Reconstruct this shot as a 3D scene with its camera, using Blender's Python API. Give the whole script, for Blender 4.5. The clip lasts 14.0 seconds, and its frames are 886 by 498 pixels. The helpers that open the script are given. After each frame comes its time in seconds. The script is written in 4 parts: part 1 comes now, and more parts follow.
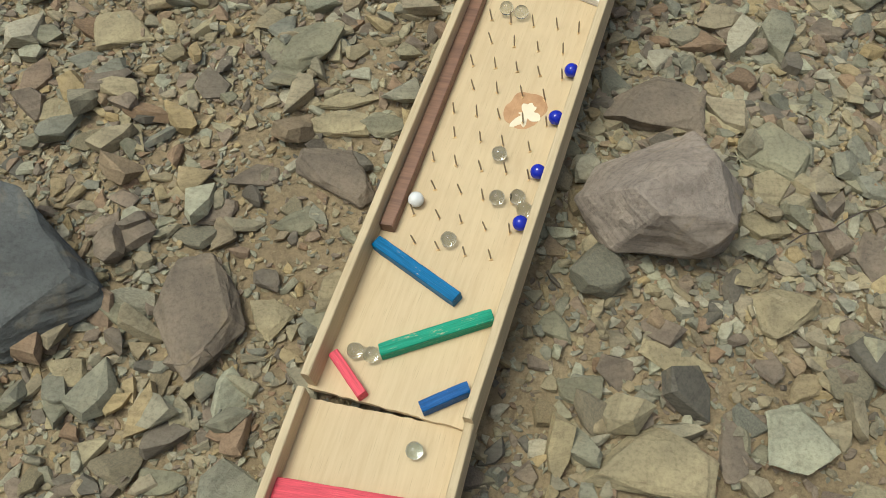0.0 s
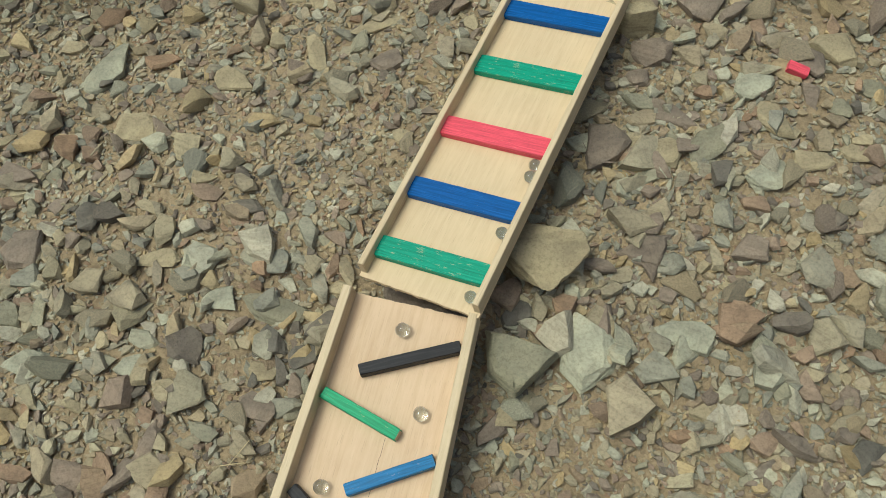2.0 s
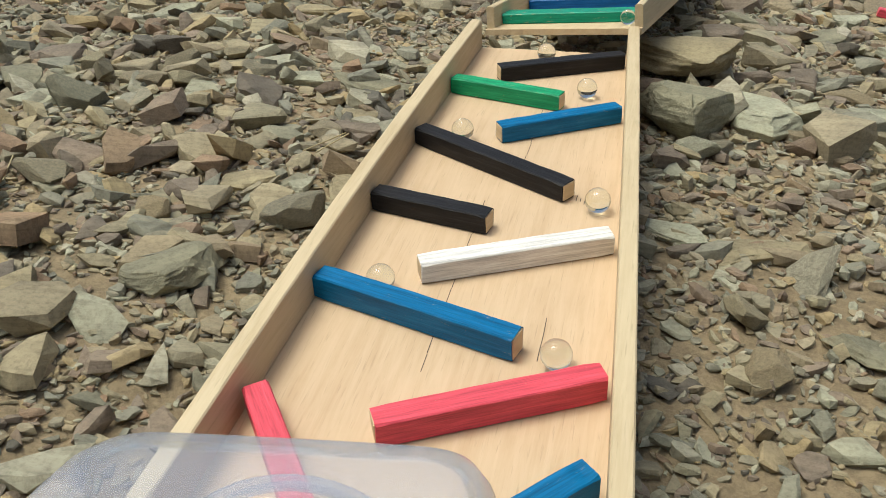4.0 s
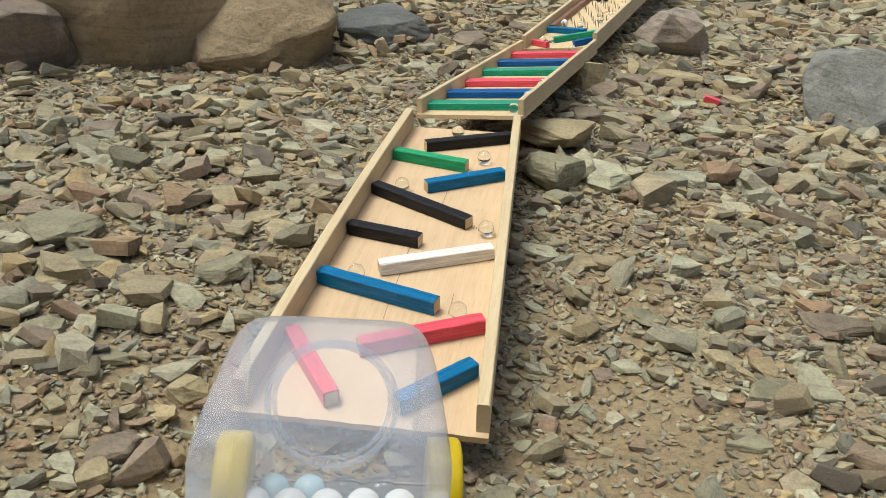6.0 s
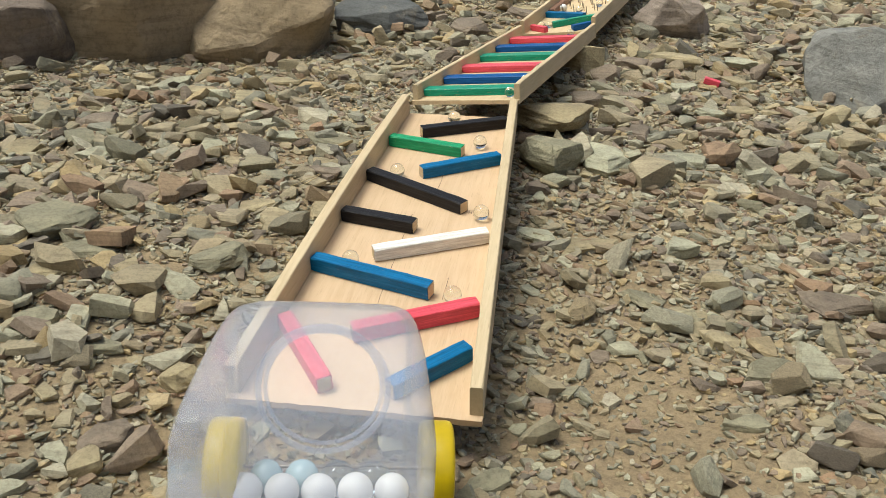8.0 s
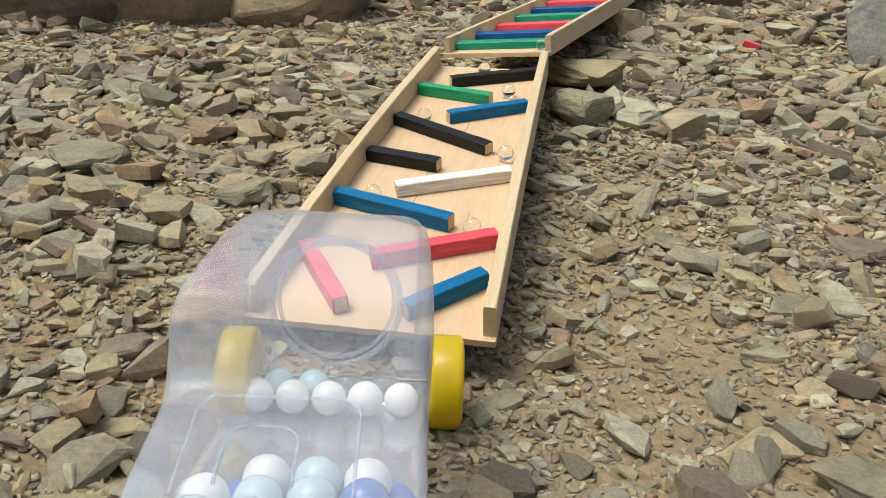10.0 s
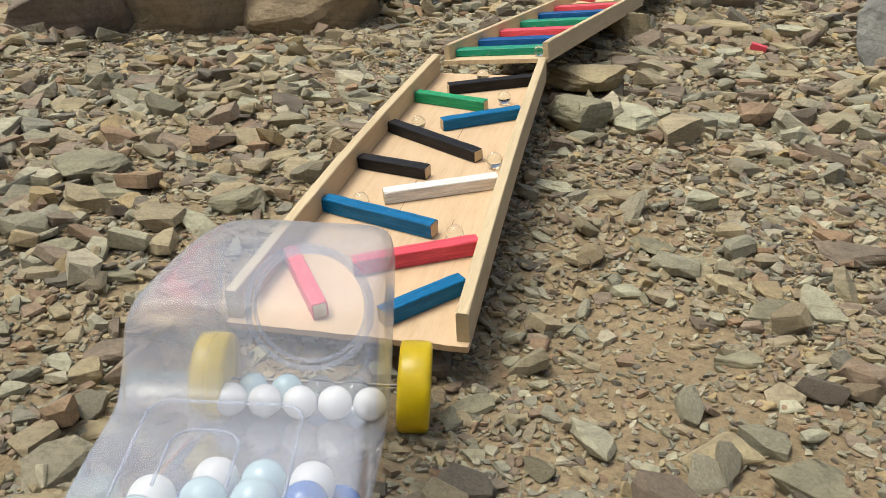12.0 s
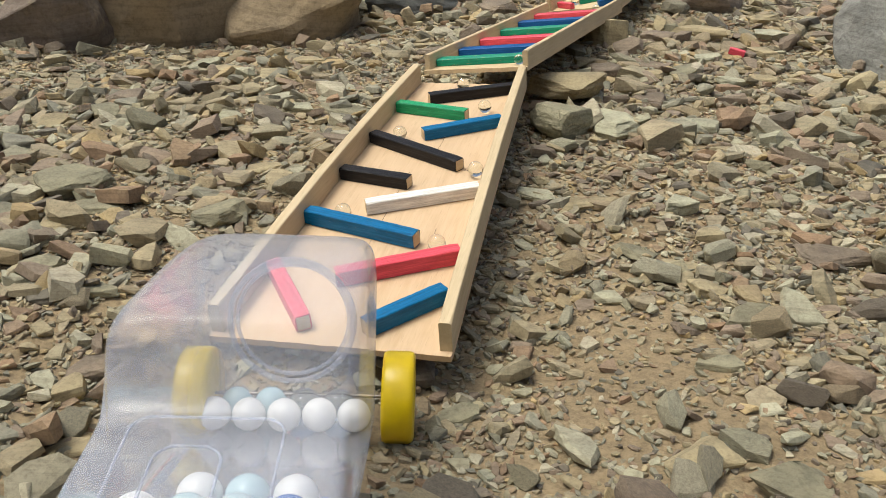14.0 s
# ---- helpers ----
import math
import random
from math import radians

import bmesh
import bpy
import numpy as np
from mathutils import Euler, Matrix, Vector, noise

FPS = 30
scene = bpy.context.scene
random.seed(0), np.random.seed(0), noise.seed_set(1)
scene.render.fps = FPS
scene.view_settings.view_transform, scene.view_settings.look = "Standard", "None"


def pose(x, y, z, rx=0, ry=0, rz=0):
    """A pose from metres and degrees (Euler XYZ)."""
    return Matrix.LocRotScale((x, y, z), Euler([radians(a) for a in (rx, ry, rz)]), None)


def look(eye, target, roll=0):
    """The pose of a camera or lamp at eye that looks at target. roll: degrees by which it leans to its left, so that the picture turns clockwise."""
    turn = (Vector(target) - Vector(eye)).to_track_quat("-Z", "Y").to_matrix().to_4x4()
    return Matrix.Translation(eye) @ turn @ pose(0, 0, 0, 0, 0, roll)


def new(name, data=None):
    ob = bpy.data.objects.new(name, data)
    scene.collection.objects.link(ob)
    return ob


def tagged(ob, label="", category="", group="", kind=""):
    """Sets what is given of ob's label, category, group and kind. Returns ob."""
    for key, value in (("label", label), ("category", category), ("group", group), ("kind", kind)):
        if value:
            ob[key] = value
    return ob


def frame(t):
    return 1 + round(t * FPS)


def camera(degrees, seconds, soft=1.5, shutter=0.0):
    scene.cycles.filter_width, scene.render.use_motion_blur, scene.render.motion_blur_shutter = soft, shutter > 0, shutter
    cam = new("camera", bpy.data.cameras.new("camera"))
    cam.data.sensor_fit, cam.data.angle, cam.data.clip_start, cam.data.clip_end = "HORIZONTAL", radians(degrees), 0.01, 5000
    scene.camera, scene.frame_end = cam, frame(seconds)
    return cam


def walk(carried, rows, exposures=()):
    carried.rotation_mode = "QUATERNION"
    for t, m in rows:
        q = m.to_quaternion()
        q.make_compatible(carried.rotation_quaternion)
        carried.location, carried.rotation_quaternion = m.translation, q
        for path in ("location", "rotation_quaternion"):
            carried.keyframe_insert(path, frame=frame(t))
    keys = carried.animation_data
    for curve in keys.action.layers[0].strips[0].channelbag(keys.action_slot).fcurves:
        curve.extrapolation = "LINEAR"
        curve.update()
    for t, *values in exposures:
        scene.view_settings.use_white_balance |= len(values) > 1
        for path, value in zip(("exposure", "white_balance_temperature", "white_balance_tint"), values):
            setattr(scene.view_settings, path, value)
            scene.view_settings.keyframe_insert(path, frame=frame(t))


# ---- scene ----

# the camera and its walk: seconds, place, turn
cam = camera(51.46, 14.0, soft=0.5)
PATH = [
    (0.0, 0.0643, 0.0146, 0.9269, 52.260, -1.003, 18.484),
    (0.5, 0.0790, -0.0512, 0.9389, 50.661, -0.681, 18.195),
    (1.0, 0.1268, -0.2491, 0.9644, 45.331, -0.293, 20.101),
    (1.5, 0.2171, -0.4532, 0.9849, 43.462, 2.146, 26.183),
    (2.0, 0.2836, -0.7166, 0.9258, 45.094, -0.253, 29.818),
    (2.5, 0.2741, -0.8870, 0.8354, 47.521, -1.512, 34.069),
    (3.0, 0.1877, -1.0093, 0.4440, 61.940, -5.467, 30.764),
    (3.5, 0.2037, -0.9774, 0.0413, 78.686, -3.402, 30.040),
    (3.7, 0.1966, -0.9672, -0.0269, 81.991, -4.210, 28.111),
    (6.0, 0.3571, -1.3550, -0.0351, 87.305, -4.591, 21.325),
    (6.5, 0.3569, -1.3546, -0.0379, 87.436, -4.445, 21.289),
    (7.0, 0.3631, -1.3524, -0.0387, 86.981, -3.857, 21.430),
    (9.5, 0.3800, -1.3363, -0.0770, 86.445, -4.042, 23.197),
    (10.0, 0.3990, -1.3388, -0.1002, 86.162, -4.222, 24.715),
    (10.5, 0.4339, -1.3343, -0.1076, 85.601, -3.955, 26.707),
    (11.0, 0.4454, -1.3384, -0.1032, 85.963, -3.833, 27.151),
    (11.5, 0.4499, -1.3330, -0.1009, 86.030, -4.057, 27.472),
    (12.0, 0.4517, -1.3315, -0.0903, 86.085, -3.931, 26.876),
    (12.5, 0.4519, -1.3280, -0.0879, 86.167, -3.568, 26.478),
    (13.0, 0.4557, -1.3315, -0.0874, 86.197, -3.285, 26.496),
    (13.5, 0.4569, -1.3324, -0.0872, 86.327, -2.963, 26.186),
    (14.0, 0.4575, -1.3333, -0.0871, 86.574, -2.961, 25.996),
]
walk(cam, [(t, pose(x, y, z, rx, ry, rz)) for t, x, y, z, rx, ry, rz in PATH],
     [(0.0, -0.15, 5960, -3), (2.0, -0.11, 5830, -4), (3.0, -0.01, 5850, -4), (3.7, 0.09, 5940, -1), (6.0, 0.18, 6080, 0), (10.5, 0.25, 6190, 3), (14.0, 0.23, 6260, 4)])

# ---- light: an overcast sky with a wide, weak sun ----
world = bpy.data.worlds.new("overcast_sky")
scene.world = world
world.use_nodes = True
wn = world.node_tree
sky = wn.nodes.new("ShaderNodeTexSky")
sky.sky_type = "NISHITA"
sky.sun_disc = False
sky.sun_elevation, sky.sun_rotation = radians(60), radians(205)
sky.dust_density, sky.air_density, sky.ozone_density = 7.0, 0.8, 0.6
wn.links.new(sky.outputs[0], wn.nodes["Background"].inputs[0])
wn.nodes["Background"].inputs[1].default_value = 0.128
sun = new("sun", bpy.data.lights.new("sun", "SUN"))
sun.data.energy, sun.data.angle, sun.data.color = 1.85, radians(24), (1.0, 0.95, 0.87)
SUN_AZ, SUN_EL = radians(205), radians(60)
sun.matrix_world = look((3 * math.sin(SUN_AZ) * math.cos(SUN_EL), 3 * math.cos(SUN_AZ) * math.cos(SUN_EL), 3 * math.sin(SUN_EL)), (0, 0, 0))

# ---- materials ----
def nodes_of(name):
    m = bpy.data.materials.new(name)
    m.use_nodes = True
    return m, m.node_tree, m.node_tree.nodes["Principled BSDF"]


def node(nt, kind, **values):
    n = nt.nodes.new("ShaderNode" + kind)
    for k, v in values.items():
        if k in n.inputs:
            n.inputs[k].default_value = v
    return n


def noise_tex(nt, vec, scale, detail=6.0, rough=0.6, distortion=0.0):
    n = node(nt, "TexNoise", Scale=scale, Detail=detail, Roughness=rough, Distortion=distortion)
    nt.links.new(vec, n.inputs["Vector"])
    return n.outputs["Fac"]


def ramp(nt, fac, stops):
    r = nt.nodes.new("ShaderNodeValToRGB")
    e = r.color_ramp.elements
    while len(e) < len(stops):
        e.new(0.5)
    for el, (p, c) in zip(e, stops):
        el.position, el.color = p, (*c, 1)
    nt.links.new(fac, r.inputs[0])
    return r.outputs[0]


def mix(nt, fac, a, b, blend="MIX"):
    m = nt.nodes.new("ShaderNodeMix")
    m.data_type, m.blend_type = "RGBA", blend
    for sock, v in ((m.inputs[0], fac), (m.inputs[6], a), (m.inputs[7], b)):
        if isinstance(v, (int, float)):
            sock.default_value = v
        elif isinstance(v, tuple):
            sock.default_value = (*v, 1)
        else:
            nt.links.new(v, sock)
    return m.outputs[2]


def bump(nt, bsdf, height, strength, distance):
    b = node(nt, "Bump", Strength=strength, Distance=distance)
    nt.links.new(height, b.inputs["Height"])
    nt.links.new(b.outputs[0], bsdf.inputs["Normal"])


def mapped(nt, scale=(1, 1, 1), coord="Object"):
    tc = nt.nodes.new("ShaderNodeTexCoord")
    mp = nt.nodes.new("ShaderNodeMapping")
    mp.inputs["Scale"].default_value = scale
    nt.links.new(tc.outputs[coord], mp.inputs[0])
    return mp.outputs[0]


def wood(name, light, dark, rough=0.65, along=(1, 1, 1), streak=0.5):
    m, nt, b = nodes_of(name)
    v = mapped(nt, (60, 4, 60) if along == (1, 1, 1) else along)
    grain = noise_tex(nt, v, 3.0, 8, 0.65, 0.4)
    v2 = mapped(nt)
    blotch = noise_tex(nt, v2, 14.0, 4, 0.6)
    c = ramp(nt, grain, [(0.3, dark), (0.62, light)])
    pale = tuple(min(1, x * 1.12) for x in light)
    c = mix(nt, ramp(nt, blotch, [(0.4, (0, 0, 0)), (0.7, (1, 1, 1))]), c, mix(nt, streak, c, pale))
    fine = noise_tex(nt, mapped(nt, (900, 40, 900)), 1.0, 3, 0.5)
    c = mix(nt, ramp(nt, fine, [(0.60, (0, 0, 0)), (0.78, (0.45, 0.45, 0.45))]), c, tuple(x * 0.55 for x in dark))
    nt.links.new(c, b.inputs["Base Color"])
    b.inputs["Roughness"].default_value = rough
    bump(nt, b, grain, 0.25, 0.001)
    return m


def paint(name, col, under=(0.55, 0.41, 0.24), wear=0.60, gloss=0.45, depth=0.5):
    """Thin brushed paint: grain shows through as streaks, edges and patches are rubbed bare."""
    m, nt, b = nodes_of(name)
    streak = noise_tex(nt, mapped(nt, (7, 160, 160)), 2.2, 9, 0.75, 0.2)
    fine = noise_tex(nt, mapped(nt, (30, 700, 700)), 1.5, 4, 0.6)
    tone = ramp(nt, streak, [(0.28, tuple(x * (1 - depth) for x in col)), (0.5, col), (0.75, tuple(min(1, x * 1.45 + 0.02) for x in col))])
    tone = mix(nt, ramp(nt, fine, [(0.52, (0, 0, 0)), (0.72, (0.6, 0.6, 0.6))]), tone, tuple(x * 0.45 for x in col))
    patch = noise_tex(nt, mapped(nt, (35, 150, 150)), 1.8, 9, 0.8)
    c = mix(nt, ramp(nt, patch, [(wear, (0, 0, 0)), (wear + 0.07, (0.75, 0.75, 0.75))]), tone, under)
    nt.links.new(c, b.inputs["Base Color"])
    b.inputs["Roughness"].default_value, b.inputs["Specular IOR Level"].default_value = gloss, 0.22
    bump(nt, b, streak, 0.5, 0.0008)
    return m


def rock(name, stops, by="object", scale=1.0):
    """Shale: a colour of its own for each piece, stains, bedding streaks and a rough grain."""
    m, nt, b = nodes_of(name)
    if by == "object":
        pick = nt.nodes.new("ShaderNodeObjectInfo").outputs["Random"]
    else:
        pick = nt.nodes.new("ShaderNodeNewGeometry").outputs["Random Per Island"]
    base = ramp(nt, pick, stops)
    v = mapped(nt, coord="Object")
    big = noise_tex(nt, v, 18 * scale, 5, 0.6)
    fine = noise_tex(nt, v, 230 * scale, 7, 0.75)
    rust = noise_tex(nt, v, 30 * scale, 4, 0.55, 0.8)
    c = mix(nt, ramp(nt, big, [(0.35, (0, 0, 0)), (0.66, (1, 1, 1))]), mix(nt, 1.0, base, (0.80, 0.80, 0.81), "MULTIPLY"), mix(nt, 1.0, base, (1.16, 1.15, 1.13), "MULTIPLY"))
    c = mix(nt, ramp(nt, rust, [(0.60, (0, 0, 0)), (0.74, (0.45, 0.45, 0.45))]), c, (0.38, 0.29, 0.17))
    c = mix(nt, ramp(nt, fine, [(0.34, (0.7, 0.7, 0.7)), (0.54, (0, 0, 0))]), c, mix(nt, 1.0, c, (0.55, 0.54, 0.52), "MULTIPLY"))
    bed = noise_tex(nt, mapped(nt, (6 * scale, 9 * scale, 130 * scale)), 2.0, 4, 0.6)
    c = mix(nt, ramp(nt, bed, [(0.36, (0.55, 0.55, 0.55)), (0.52, (0, 0, 0))]), c, mix(nt, 1.0, c, (0.62, 0.61, 0.60), "MULTIPLY"))
    nt.links.new(c, b.inputs["Base Color"])
    b.inputs["Roughness"].default_value = 0.88
    add = nt.nodes.new("ShaderNodeMath")
    add.operation = "ADD"
    nt.links.new(big, add.inputs[0])
    nt.links.new(fine, add.inputs[1])
    bump(nt, b, add.outputs[0], 0.75, 0.0032 / scale)
    return m


OLIVE, TAN, PURPLE, PALE, DARK = (0.303, 0.278, 0.179), (0.396, 0.327, 0.190), (0.238, 0.189, 0.134), (0.405, 0.390, 0.271), (0.155, 0.139, 0.105)
SLATE, OCHRE, RUST = (0.271, 0.260, 0.196), (0.440, 0.327, 0.157), (0.326, 0.212, 0.121)
MIXED = [(0.0, DARK), (0.07, PURPLE), (0.16, (0.290, 0.224, 0.157)), (0.24, RUST), (0.30, OLIVE), (0.42, SLATE), (0.50, (0.326, 0.286, 0.190)), (0.62, TAN), (0.72, (0.352, 0.295, 0.194)), (0.80, OCHRE), (0.87, PALE), (1.0, (0.466, 0.414, 0.293))]
rock_mixed = rock("shale_pieces", MIXED, "island")
rock_loose = rock("shale_stones", MIXED, "object")


def toned(name, c, scale=1.0):
    return rock(name, [(0.0, tuple(x * 0.88 for x in c)), (1.0, tuple(x * 1.12 for x in c))], "object", scale)


TONES = [toned("olive_shale", OLIVE), toned("tan_shale", TAN), toned("purple_brown_shale", PURPLE), toned("pale_green_shale", PALE), toned("dark_slate", DARK)]
boulder_mat = toned("ochre_boulder", (0.385, 0.295, 0.178), 0.35)
boulder_brown = toned("brown_boulder", (0.19, 0.15, 0.115), 0.5)
boulder_grey = toned("grey_boulder", (0.235, 0.232, 0.205), 0.7)
boulder_purple = toned("purple_brown_rock", (0.36, 0.295, 0.235), 0.8)
boulder_slate = toned("dark_slate_rock", (0.125, 0.128, 0.120), 0.7)

soil, nt, b = nodes_of("soil")
v = mapped(nt)
n1, n2, n3 = noise_tex(nt, v, 5, 6, 0.6), noise_tex(nt, v, 120, 8, 0.75), noise_tex(nt, v, 480, 4, 0.7)
c = ramp(nt, n1, [(0.3, (0.298, 0.220, 0.122)), (0.7, (0.417, 0.318, 0.181))])
c = mix(nt, ramp(nt, n2, [(0.38, (0.744, 0.702, 0.630)), (0.58, (0, 0, 0))]), c, (0.169, 0.126, 0.071))
c = mix(nt, ramp(nt, n3, [(0.6, (0, 0, 0)), (0.75, (0.694, 0.655, 0.588))]), c, (0.357, 0.290, 0.197))
nt.links.new(c, b.inputs["Base Color"])
b.inputs["Roughness"].default_value = 0.95
bump(nt, b, n2, 0.9, 0.006)

ply_a = wood("pale_plywood", (0.575, 0.445, 0.262), (0.505, 0.372, 0.212))
ply_c = wood("pinkish_plywood", (0.560, 0.405, 0.248), (0.480, 0.330, 0.188))
pine = wood("pine_strip", (0.545, 0.435, 0.268), (0.435, 0.328, 0.182))
raw_end = wood("raw_cut_wood", (0.60, 0.46, 0.28), (0.45, 0.32, 0.17))
walnut = wood("walnut_strip", (0.235, 0.125, 0.075), (0.12, 0.062, 0.04), 0.5, (70, 6, 70))
red_paint = paint("red_paint", (0.64, 0.075, 0.105), wear=0.62, depth=0.35)
blue_dark = paint("dark_blue_paint", (0.004, 0.080, 0.27), wear=0.645)
blue_paint = paint("blue_paint", (0.004, 0.125, 0.29), wear=0.61)
green_paint = paint("green_paint", (0.018, 0.265, 0.155), wear=0.575)
green_bright = paint("bright_green_paint", (0.025, 0.29, 0.12), wear=0.60)
black_paint = paint("black_paint", (0.012, 0.011, 0.012), wear=0.68, gloss=0.5)
white_paint = paint("white_paint", (0.74, 0.70, 0.64), wear=0.70)


def plain(name, col, rough=0.5, metal=0.0, **more):
    m, nt, b = nodes_of(name)
    v = mapped(nt)
    f = noise_tex(nt, v, 90, 5, 0.6)
    nt.links.new(ramp(nt, f, [(0.3, tuple(x * 0.9 for x in col)), (0.7, col)]), b.inputs["Base Color"])
    b.inputs["Roughness"].default_value, b.inputs["Metallic"].default_value = rough, metal
    for k, val in more.items():
        b.inputs[k.replace("_", " ")].default_value = val
    return m


nail_steel = plain("nail_steel", (0.33, 0.29, 0.24), 0.35, 1.0)
splinter_mat = plain("splinter_wood", (0.68, 0.47, 0.24), 0.8)
filler = plain("cream_filler", (0.80, 0.70, 0.50), 0.75)
knot_mat = wood("knot_wood", (0.50, 0.29, 0.14), (0.36, 0.19, 0.085), 0.7, (30, 30, 30))
yellow_plastic = plain("yellow_plastic", (0.80, 0.56, 0.005), 0.3)
ball_white = plain("white_ball", (0.80, 0.79, 0.75), 0.35)
ball_blue = plain("blue_ball", (0.012, 0.025, 0.42), 0.12)
ball_sky = plain("sky_blue_ball", (0.06, 0.18, 0.50), 0.15)
ball_pale = plain("pale_blue_ball", (0.50, 0.66, 0.68), 0.2)
straw_mat = plain("dry_straw", (0.45, 0.36, 0.19), 0.8)
twig_mat = plain("dark_twig", (0.08, 0.06, 0.045), 0.8)


def clear(name, col, rough=0.02):
    m, nt, b = nodes_of(name)
    b.inputs["Base Color"].default_value = (*col, 1)
    b.inputs["Roughness"].default_value = rough
    b.inputs["Transmission Weight"].default_value = 1.0
    b.inputs["IOR"].default_value = 1.45
    return m


glass = clear("clear_glass", (0.93, 0.97, 0.94))
glass_blue = clear("bluish_glass", (0.80, 0.90, 0.93))

film_mat = bpy.data.materials.new("clear_plastic_film")
film_mat.use_nodes = True
nt = film_mat.node_tree
nt.nodes.remove(nt.nodes["Principled BSDF"])
out = nt.nodes["Material Output"]
see = node(nt, "BsdfTransparent", Color=(0.93, 0.94, 0.965, 1))
# bluish-white diffuse: the plastic's milkiness, plus reflected sky put in as colour
haze_and_sheen = node(nt, "BsdfDiffuse", Color=(0.74, 0.77, 0.87, 1))
shine = node(nt, "BsdfGlossy", Roughness=0.16)
fres = node(nt, "Fresnel", IOR=1.32)
m1, m2 = node(nt, "MixShader", Fac=0.23), node(nt, "MixShader")
nt.links.new(see.outputs[0], m1.inputs[1])
nt.links.new(haze_and_sheen.outputs[0], m1.inputs[2])
soften = nt.nodes.new("ShaderNodeMath")
soften.operation = "MULTIPLY"
soften.inputs[1].default_value = 0.5
nt.links.new(fres.outputs[0], soften.inputs[0])
nt.links.new(soften.outputs[0], m2.inputs[0])
nt.links.new(m1.outputs[0], m2.inputs[1])
nt.links.new(shine.outputs[0], m2.inputs[2])
nt.links.new(m2.outputs[0], out.inputs["Surface"])

# ---- small helpers ----
def part(name, bm, material, parent=None, label="", smooth=False):
    me = bpy.data.meshes.new(name)
    bm.to_mesh(me)
    bm.free()
    me.materials.append(material)
    if smooth:
        for p in me.polygons:
            p.use_smooth = True
    ob = new(name, me)
    ob.parent = parent
    return tagged(ob, label)


def box(x0, x1, y0, y1, z0, z1, bevel=0.0008, cut=None, rough=0.0, seed=0):
    """A board with softened edges; rough: how far its outline wanders."""
    bm = bmesh.new()
    bmesh.ops.create_cube(bm, size=1.0, matrix=Matrix.Translation(((x0 + x1) / 2, (y0 + y1) / 2, (z0 + z1) / 2)) @ Matrix.Diagonal((x1 - x0, y1 - y0, z1 - z0, 1)))
    if bevel:
        bmesh.ops.bevel(bm, geom=bm.edges[:], offset=bevel, segments=2, affect="EDGES", profile=0.6)
    if rough:
        rnd = random.Random(seed)
        for v in bm.verts:
            v.co += Vector((rnd.uniform(-1, 1), rnd.uniform(-1, 1), rnd.uniform(-1, 1))) * rough
    return bm


def bar(length, width, height, seed):
    """A hand-cut bar along x from its front edge's left end, worn at the ends and edges."""
    bm = bmesh.new()
    rnd = random.Random(seed)
    rings = []
    n = 14
    for i in range(n + 1):
        x = length * i / n
        r = 0.0008 + (0.0008 if i in (0, n) else 0)
        ring = []
        w0, h0 = width + rnd.uniform(-1, 1) * 0.00012, height + rnd.uniform(-1, 1) * 0.00015
        for yy, zz in ((r, 0), (width - r, 0), (width, r), (w0, h0 - r), (w0 - r, h0), (r, h0), (0, h0 - r), (0, r)):
            ring.append(bm.verts.new((x + rnd.uniform(-1, 1) * (0.0005 if i in (0, n) else 0), yy + rnd.uniform(-1, 1) * 0.00008, zz if zz == 0 else zz + rnd.uniform(-1, 1) * 0.00008)))
        rings.append(ring)
    for a, c in zip(rings, rings[1:]):
        for k in range(8):
            bm.faces.new((a[k], c[k], c[(k + 1) % 8], a[(k + 1) % 8]))
    bm.faces.new(rings[0])
    bm.faces.new(rings[-1][::-1])
    bmesh.ops.recalc_face_normals(bm, faces=bm.faces[:])
    return bm


def put(ob, v, u, n=0.0, rz=0.0):
    ob.matrix_local = pose(v, u, n, 0, 0, rz)
    return ob


# ---- ground ----
def terrain(x, y):
    """The slope's height: it climbs away from the camera, with a dip beside the lowest board and a ledge under the truck."""
    z = 0.0285 - 0.1424 * x + 0.376 * y
    z -= 0.038 * math.exp(-((x - 0.12) ** 2 + (y + 0.56) ** 2) / 0.06)
    z += 0.046 * math.exp(-((x - 0.15) ** 2 + (y + 1.06) ** 2) / 0.022)
    z -= 0.030 * math.exp(-((x + 0.06) ** 2 + (y + 0.74) ** 2) / 0.016)
    a, c = min(max(x, -0.7), 0.45), min(max(y, -0.9), 0.9)
    z += 0.0024 - 0.0285 * a + 0.0152 * c - 0.0280 * a * a - 0.0090 * a * c + 0.0268 * c * c
    z -= 0.045 * math.exp(-((x + 0.80) ** 2 + (y - 0.20) ** 2) / 0.10)
    z += 0.010 * noise.noise((x * 3.1, y * 3.1, 0.3)) + 0.006 * noise.noise((x * 9, y * 9, 4.0))
    return z


def axis(inner, step, reach):
    a = list(np.arange(-inner, inner + step / 2, step))
    d, grow = inner, step
    while d < reach:
        grow *= 1.35
        d += grow
        a = [-d] + a + [d]
    return a


